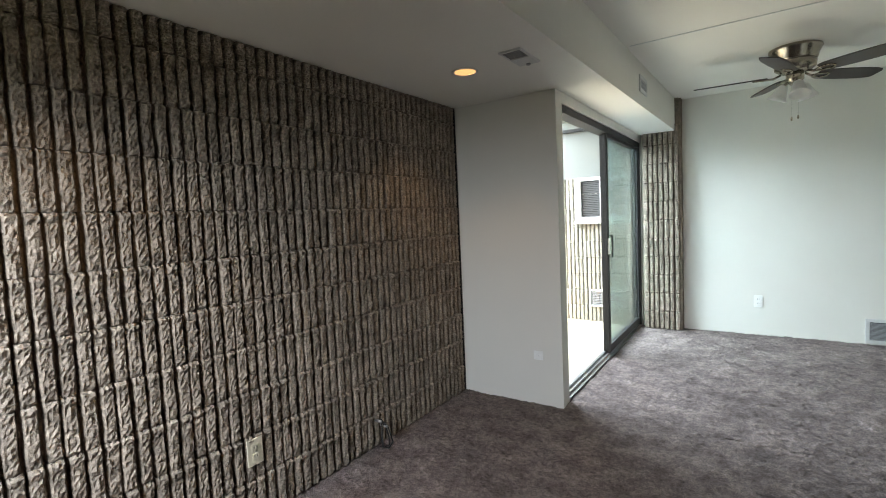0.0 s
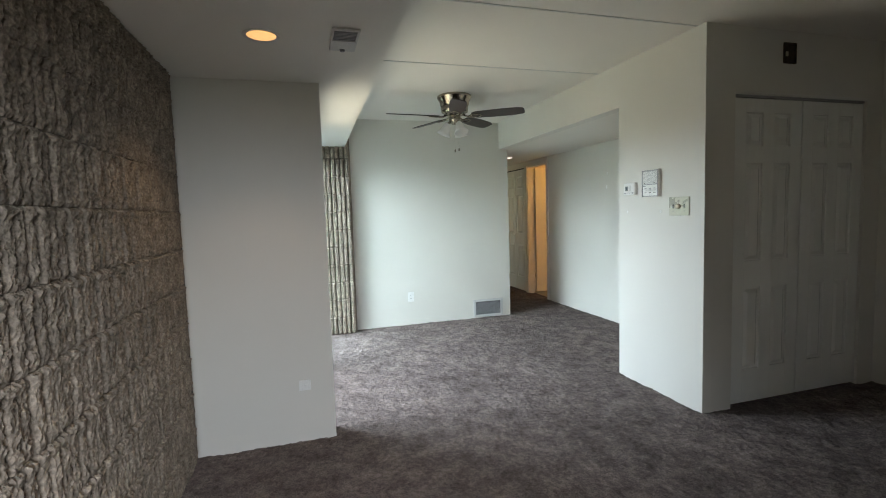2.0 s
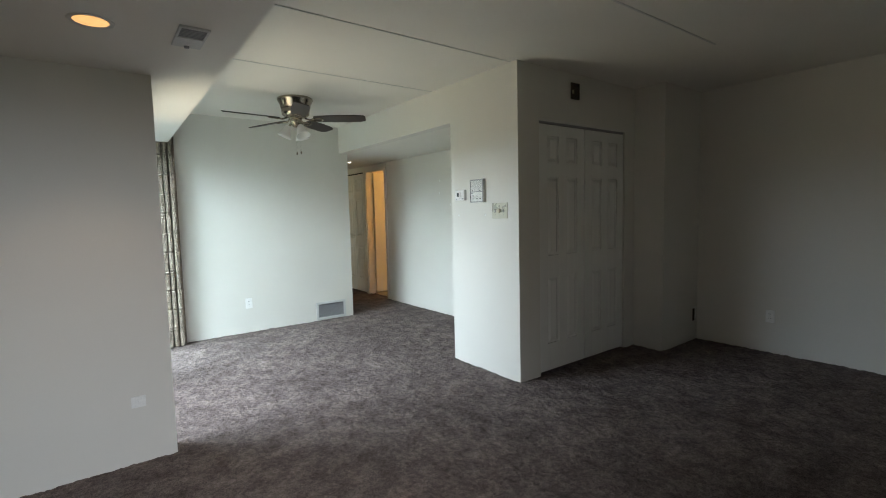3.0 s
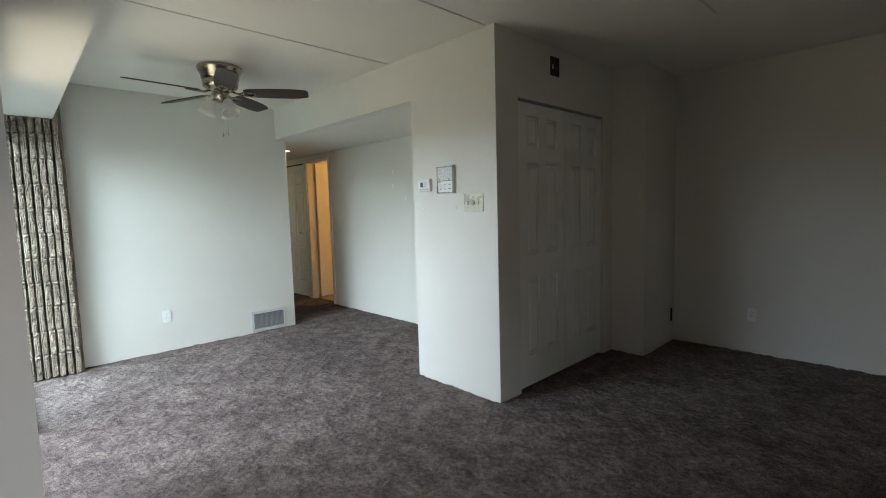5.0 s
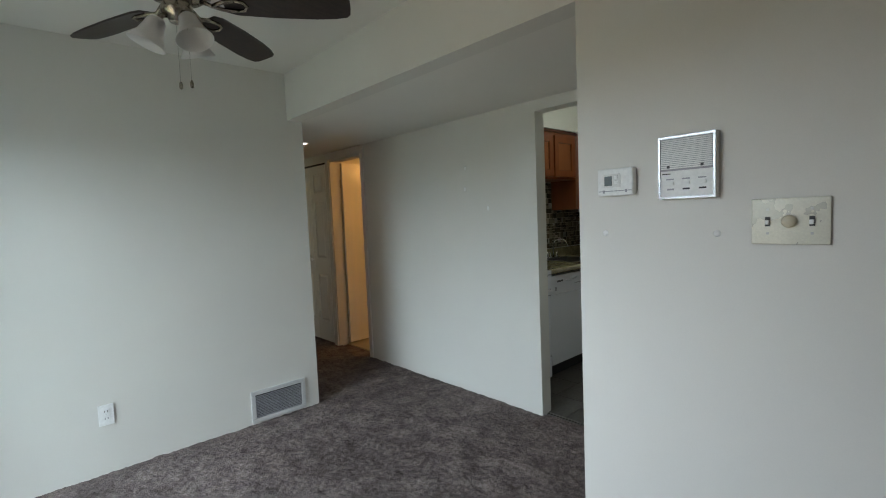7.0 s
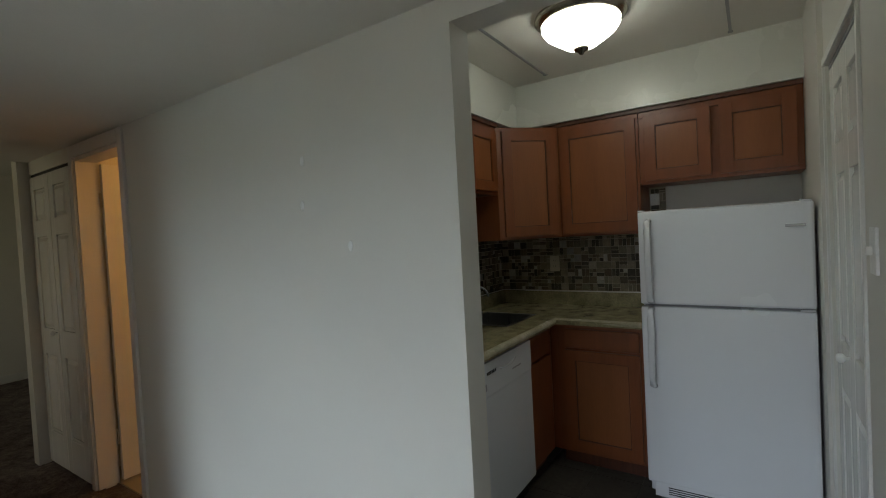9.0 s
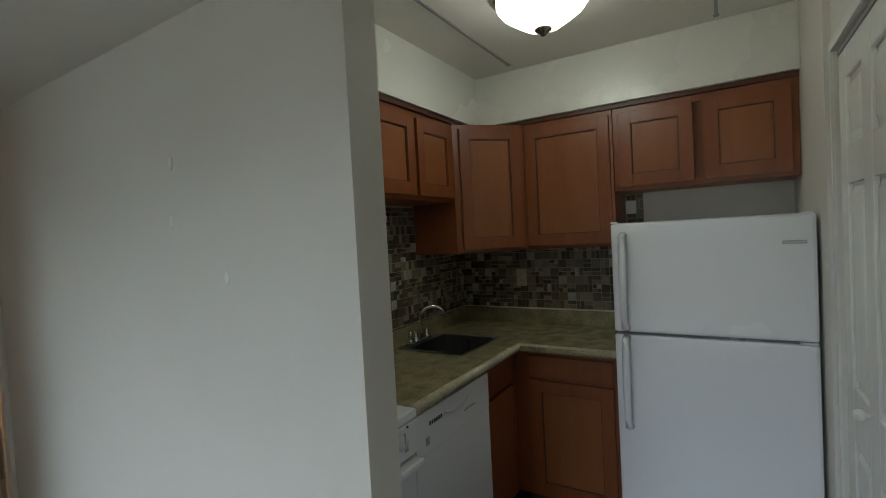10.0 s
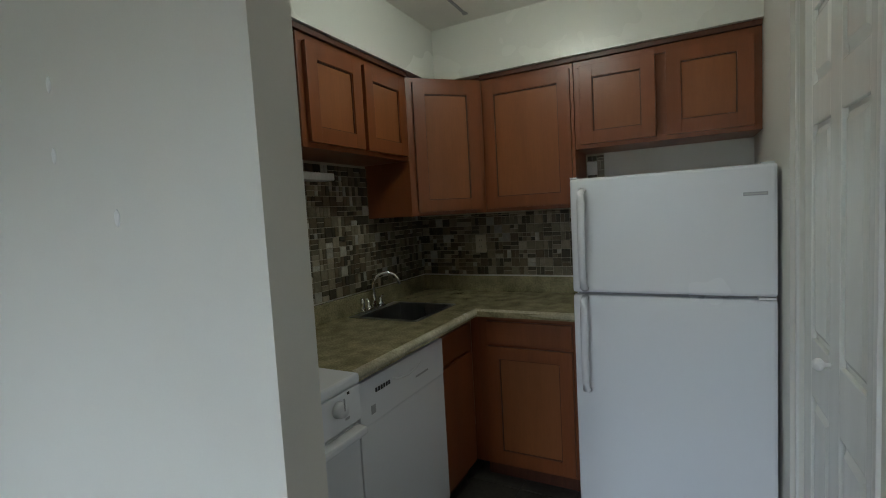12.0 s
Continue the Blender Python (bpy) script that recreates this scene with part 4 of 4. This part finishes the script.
def worktop():
    x0, x1, y0, y1, t0, t1 = 2.765, 4.358, 4.25, 4.898, 0.884, 0.91
    sx0, sx1, sy0, sy1 = 3.465, 3.86, 4.45, 4.80
    cx, ye = 3.74, 3.755
    o = thing("worktop", pose(0, 0, 0), "mottled green-beige laminate worktop in an L", "worktop")
    # one L-shaped slab with the sink's cut-out
    xs, ys = (x0, sx0, cx, sx1, x1), (ye, y0, sy0, sy1, y1)
    bm = bmesh.new()
    grid = [[bm.verts.new((x, y, t0)) for y in ys] for x in xs]
    cells = []
    for i in range(4):
        for j in range(4):
            hole = j == 2 and i in (1, 2)
            if not hole and (j > 0 or i > 1):
                cells.append(bm.faces.new((grid[i][j], grid[i + 1][j], grid[i + 1][j + 1], grid[i][j + 1])))
    bmesh.ops.delete(bm, geom=[v for v in bm.verts if not v.link_faces], context="VERTS")
    top = bmesh.ops.extrude_face_region(bm, geom=cells, use_keep_orig=True)
    bmesh.ops.translate(bm, verts=[g for g in top["geom"] if isinstance(g, bmesh.types.BMVert)], vec=(0, 0, t1 - t0))
    bmesh.ops.recalc_face_normals(bm, faces=bm.faces)
    part("slab", bm, GRANITE, o)
    part("nosing", tube([(x0, y0 + 0.014, 0.903), (cx + 0.014, y0 + 0.014, 0.903), (cx + 0.014, ye, 0.903)], 0.0188, 12), NOSING, o)
    part("upstand", boxes((4.335, 4.358, ye, y1, t1, 1.005), (x0, 4.335, 4.873, y1, t1, 1.005), bevel=0.003), GRANITE, o)
    part("upstand_strip", boxes((4.332, 4.352, ye, 4.70, 1.005, 1.010)), TRIM, o, "pale caulk strip")
    s = thing("sink", pose(3.4625, 4.44, 0.911), "small stainless steel sink set in the worktop", "sink")
    w, h, d = 0.4, 0.365, 0.15
    part("rim", boxes((-0.012, w + 0.012, -0.008, 0.012, 0, 0.004), (-0.012, w + 0.012, h - 0.02, h + 0.03, 0, 0.004), (-0.012, 0.012, 0.012, h - 0.02, 0, 0.004), (w - 0.012, w + 0.012, 0.012, h - 0.02, 0, 0.004), bevel=0.0015), STEEL, s)
    part("bowl", boxes((0.008, w - 0.008, 0.012, 0.016, -d, 0), (0.008, w - 0.008, h - 0.026, h - 0.022, -d, 0), (0.008, 0.012, 0.016, h - 0.026, -d, 0), (w - 0.012, w - 0.008, 0.016, h - 0.026, -d, 0), (0.008, w - 0.008, 0.012, h - 0.022, -d - 0.004, -d)), STEEL, s)
    part("drain", lathe([(0.04, -d + 0.001), (0.035, -d + 0.004), (0.0, -d + 0.002)], 24, (w / 2, h / 2, 0)), CHROME, s)
    f = thing("faucet", pose(3.665, 4.825, 0.915), "chrome gooseneck tap with two lever handles", "faucet")
    part("base", boxes((-0.125, 0.08, -0.024, 0.024, 0, 0.012), bevel=0.005), CHROME, f)
    arc = [(0, 0, 0.01), (0, 0, 0.14)] + [(0.042 * (1 - math.cos(a)), -0.055 * (1 - math.cos(a)), 0.14 + 0.055 * math.sin(a)) for a in (0.4, 0.8, 1.2, 1.57, 2.0, 2.4, 2.8)] + [(0.088, -0.113, 0.125)]
    part("spout", tube(arc, 0.0095, 12), CHROME, f)
    for x in (-0.055, 0.055):
        part("handle", lathe([(0.02, 0.01), (0.018, 0.025), (0.010, 0.035), (0.012, 0.05), (0.006, 0.058), (0, 0.058)], 20, (x, 0, 0)), CHROME, f)
        part("lever", tube([(x, 0, 0.052), (x * 1.35, -0.008, 0.066)], 0.005), CHROME, f)
    part("sprayer", lathe([(0.014, 0.008), (0.012, 0.03), (0.014, 0.05), (0.010, 0.075), (0, 0.078)], 16, (-0.105, 0, 0)), CHROME, f)


worktop()


def dishwasher():
    o = thing("dishwasher", pose(2.80, 4.285, 0), "white built-in dishwasher under the worktop", "dishwasher")
    w = 0.598
    part("body", boxes((0.005, w - 0.005, 0.04, 0.57, 0.0, 0.882)), BLACK, o)
    part("door", boxes((0, w, -0.009, 0.04, 0.11, 0.7015), bevel=0.003), WHITE, o)
    part("control_panel", boxes((0, w, -0.012, 0.04, 0.703, 0.862), bevel=0.003), WHITE, o)
    part("handle_scoop", tube([(w / 2 - 0.10, -0.010, 0.818), (w / 2 - 0.06, -0.012, 0.803), (w / 2, -0.013, 0.797), (w / 2 + 0.06, -0.012, 0.803), (w / 2 + 0.10, -0.010, 0.818)], 0.0055), WHITE, o)
    for i in range(6):
        part("button", boxes((0.09 + i * 0.016, 0.10 + i * 0.016, -0.0138, -0.012, 0.803, 0.818)), BLACK, o, "black button")
    part("badge", boxes((0.06, 0.085, -0.0135, -0.012, 0.735, 0.765)), GREYP, o)
    part("legend", boxes((0.36, 0.46, -0.0128, -0.012, 0.762, 0.77)), GREYP, o)
    part("kick_plate", boxes((0.005, w - 0.005, 0.05, 0.06, 0.0, 0.105)), BLACK, o)


def stove():
    o = thing("stove", pose(2.28, 4.26, 0), "white freestanding stove beside the dishwasher", "stove")
    w = 0.475
    part("body", boxes((0, w, 0.02, 0.62, 0.02, 0.89)), WHITE, o)
    part("cooktop", boxes((-0.002, w + 0.002, -0.03, 0.62, 0.89, 0.925), bevel=0.01), WHITE, o)
    part("control_panel", boxes((0, w, -0.03, 0.02, 0.775, 0.888), bevel=0.004), WHITE, o)
    for x in (0.05, 0.13, 0.21, 0.365):
        bm = lathe([(0.026, 0), (0.024, 0.014), (0.02, 0.026), (0, 0.026)], 24)
        bmesh.ops.rotate(bm, verts=bm.verts, matrix=Matrix.Rotation(radians(90), 3, "X"))
        bmesh.ops.translate(bm, verts=bm.verts, vec=(x, -0.031, 0.847))
        k = part("knob", bm, WHITE, o)
        part("pointer", boxes((x - 0.0022, x + 0.0022, -0.0585, -0.056, 0.847, 0.884)), GREYP, k)
        part("legend", boxes((x + 0.045, x + 0.056, -0.0308, -0.03, 0.884, 0.876)), BLACK, o)
        part("legend", boxes((x + 0.03, x + 0.05, -0.0308, -0.03, 0.80, 0.808)), GREYP, o)
    part("oven_door", boxes((0.004, w - 0.004, -0.02, 0.02, 0.22, 0.765), bevel=0.008), WHITE, o)
    part("oven_handle", boxes((0.012, w - 0.012, -0.062, -0.018, 0.735, 0.762), bevel=0.008), WHITE, o)
    part("handle_gap", boxes((0.012, w - 0.012, -0.024, -0.016, 0.715, 0.733)), GREYP, o)
    part("drawer", boxes((0.004, w - 0.004, -0.015, 0.02, 0.04, 0.21), bevel=0.006), WHITE, o)
    for x, y in ((0.13, 0.15), (0.35, 0.15), (0.13, 0.42), (0.35, 0.42)):
        part("burner", lathe([(0.085, 0.9255), (0.085, 0.932), (0.02, 0.933), (0, 0.933)], 24, (x, y, 0)), BLACK, o)


def under_light():
    o = thing("cabinet_lamp", pose(3.05, 4.80, 1.60), "white under-cabinet lamp bar", "lamp")
    part("housing", boxes((0, 0.33, 0, 0.09, 0, 0.035), bevel=0.005), PLASTIC, o)
    part("stem", boxes((0.02, 0.06, 0.03, 0.06, 0.035, 0.10)), PLASTIC, o)


dishwasher(), stove(), under_light()


def fridge():
    o = thing("fridge", pose(3.62, 3.738, 0, 0, 0, W_), "white top-freezer fridge with long handles", "fridge")
    w = 0.726
    part("cabinet", boxes((0.004, w - 0.004, 0.068, 0.68, 0.03, 1.518), bevel=0.006), WHITE, o)
    part("gasket", boxes((0.012, w - 0.012, 0.056, 0.068, 0.12, 1.51)), GREYP, o)
    for name, z0, z1 in (("freezer_door", 1.045, 1.527), ("fridge_door", 0.105, 1.034)):
        d = part(name, boxes((0, w, 0, 0.056, z0, z1), bevel=0.012), WHITE, o)
        a, b = (z0 + 0.015, z1 - 0.05) if z0 > 1 else (0.62, z1 - 0.008)
        ym = -0.045
        pts = [(0.052, 0.0, a), (0.052, ym * 0.8, a + 0.012), (0.052, ym, a + 0.05), (0.052, ym * 1.1, (a + b) / 2), (0.052, ym, b - 0.05), (0.052, ym * 0.8, b - 0.012), (0.052, 0.0, b)]
        bm = tube(pts, 0.012, 10)
        for v in bm.verts:
            v.co.x = 0.052 + (v.co.x - 0.052) * 1.35
        part("handle", bm, WHITE, d, "long bowed white handle")
    part("badge", boxes((w - 0.075 - 0.03, w - 0.03, -0.003, 0, 1.415, 1.428), bevel=0.001), GREYP, o, "small grey badge")
    part("badge_line", boxes((w - 0.10, w - 0.035, -0.0038, -0.003, 1.419, 1.424)), ALU, o)
    part("hinge_cap", boxes((w - 0.05, w - 0.008, 0.012, 0.05, 1.527, 1.533), bevel=0.002), WHITE, o)
    part("hinge_cap", boxes((0.0, 0.03, 0.01, 0.05, 1.527, 1.534), bevel=0.002), WHITE, o)
    part("middle_hinge", boxes((w - 0.06, w - 0.005, -0.004, 0.05, 1.036, 1.043)), WHITE, o)
    part("grille", boxes((0.03, w - 0.01, 0.02, 0.06, 0.025, 0.10), bevel=0.006), WHITE, o)
    for a, b in ((0.095, 0.375), (0.405, 0.64)):
        for i in range(4):
            part("grille_slot", boxes((a, b, 0.0185, 0.022, 0.045 + i * 0.011, 0.050 + i * 0.011)), BLACK, o)
    part("foot", boxes((w - 0.05, w - 0.02, 0.02, 0.06, -0.004, 0.03), bevel=0.002), GREYP, o)
    part("foot", boxes((0.05, 0.08, 0.06, 0.1, -0.004, 0.03), bevel=0.002), GREYP, o)
    part("foot", boxes((0.05, 0.68, 0.6, 0.64, -0.004, 0.03), bevel=0.002), GREYP, o)


fridge()


def ceiling_lamp():
    o = thing("ceiling_lamp", pose(3.235, 3.875, 2.452), "lit opal bowl ceiling lamp with dark nickel rim", "ceiling lamp")
    part("pan", lathe([(0.17, 0), (0.205, -0.006), (0.21, -0.02), (0.20, -0.032), (0.182, -0.045), (0.17, -0.045)], 48), NICKEL, o)
    part("bowl", lathe([(0.178, -0.045), (0.176, -0.065), (0.158, -0.09), (0.128, -0.112), (0.105, -0.128), (0.075, -0.148), (0.04, -0.158), (0.0, -0.16)], 48), BOWL, o, "glowing opal glass bowl")
    part("finial", lathe([(0.0, -0.156), (0.036, -0.158), (0.032, -0.168), (0.016, -0.174), (0.010, -0.186), (0.0, -0.19)], 24), NICKEL, o)


ceiling_lamp()

# ---- mosaic backsplash ----
rnd = random.Random(5)
CELL = 0.052
SIZES = {}


def tile_mesh(w, h, k):
    key = (round(w, 4), round(h, 4), k)
    if key not in SIZES:
        bm = boxes((0.0016, w - 0.0016, -0.006, 0, 0.0016, h - 0.0016))
        bmesh.ops.bevel(bm, geom=[e for e in bm.edges if all(v.co.y < -0.005 for v in e.verts)], offset=0.001, segments=1, affect="EDGES")
        me = bpy.data.meshes.new("tile")
        bm.to_mesh(me)
        bm.free()
        me.materials.append(TILES[k])
        SIZES[key] = me
    return SIZES[key]


def mosaic(wall, origin, turn, spans, limit):
    """Cells of one, two or four tiles over the given spans (u0, u1, z0, z1)."""
    made = 0
    joined = bmesh.new()
    base = Matrix.Translation(origin) @ Matrix.Rotation(radians(turn), 4, "Z")
    for u0, u1, z0, z1 in spans:
        u = u0
        while u < u1 - 0.02:
            z = z0
            while z < z1 - 0.02:
                w, h = min(CELL, u1 - u), min(CELL, z1 - z)
                c = rnd.random()
                cuts = [(0, 0, w, h)] if c < 0.34 else [(0, 0, w / 2, h), (w / 2, 0, w / 2, h)] if c < 0.6 else [(0, 0, w, h / 2), (0, h / 2, w, h / 2)] if c < 0.82 else [(0, 0, w / 2, h / 2), (w / 2, 0, w / 2, h / 2), (0, h / 2, w / 2, h / 2), (w / 2, h / 2, w / 2, h / 2)]
                for du, dz, cw, ch in cuts:
                    k = rnd.choices(range(5), (26, 26, 25, 15, 8))[0]
                    m = base @ Matrix.Translation((u + du, 0, z + dz))
                    me = tile_mesh(cw, ch, k)
                    if made < limit:
                        ob = new("tile", me)
                        ob.parent = wall
                        ob.matrix_basis = m
                        made += 1
                    else:
                        n = len(joined.verts)
                        f0 = len(joined.faces)
                        joined.from_mesh(me)
                        joined.verts.ensure_lookup_table(), joined.faces.ensure_lookup_table()
                        for v in joined.verts[n:]:
                            v.co = m @ v.co
                        for f in joined.faces[f0:]:
                            f.material_index = k
                z += CELL
            u += CELL
    if joined.verts:
        ob = part("tile_field", joined, TILES[0], wall)
        for t in TILES[1:]:
            ob.data.materials.append(t)
        tagged(ob, kind="stuff")
    else:
        joined.free()


splash_n = setting("backsplash_north", boxes((2.30, 4.352, 4.892, 4.899, 1.011, 1.71)), GROUT, "mixed stone mosaic backsplash behind the sink", "backsplash")
splash_e = setting("backsplash_east", boxes((4.352, 4.359, 3.70, 4.892, 1.011, 1.70)), GROUT, "mixed stone mosaic backsplash beside the fridge", "backsplash")
mosaic(splash_e, (4.352, 4.89, 0), W_, ((0, 1.19, 1.012, 1.40), (1.10, 1.19, 1.40, 1.69)), 280)
mosaic(splash_n, (2.82, 4.892, 0), S, ((0.30, 1.53, 1.012, 1.69), (0, 0.30, 1.012, 1.69)), 290)

# ---- slate floor tiles ----
tb = boxes((0.002, 0.303, 0.002, 0.303, -0.004, 0.002))
bmesh.ops.bevel(tb, geom=[e for e in tb.edges if all(v.co.z > 0.001 for v in e.verts)], offset=0.0015, segments=1, affect="EDGES")
slate = bpy.data.meshes.new("floor_tile")
tb.to_mesh(slate)
tb.free()
slate.materials.append(SLATE)
for i in range(7):
    for j in range(7):
        ob = new("floor_tile", slate)
        ob.parent = kitchen_floor
        sx = 0.305 if i < 6 else 0.27
        ob.matrix_basis = Matrix.Translation((2.23 + i * 0.305, 2.985 + j * 0.27 + 0.0, 0)) @ Matrix.Diagonal((sx / 0.305, 0.27 / 0.305, 1, 1))
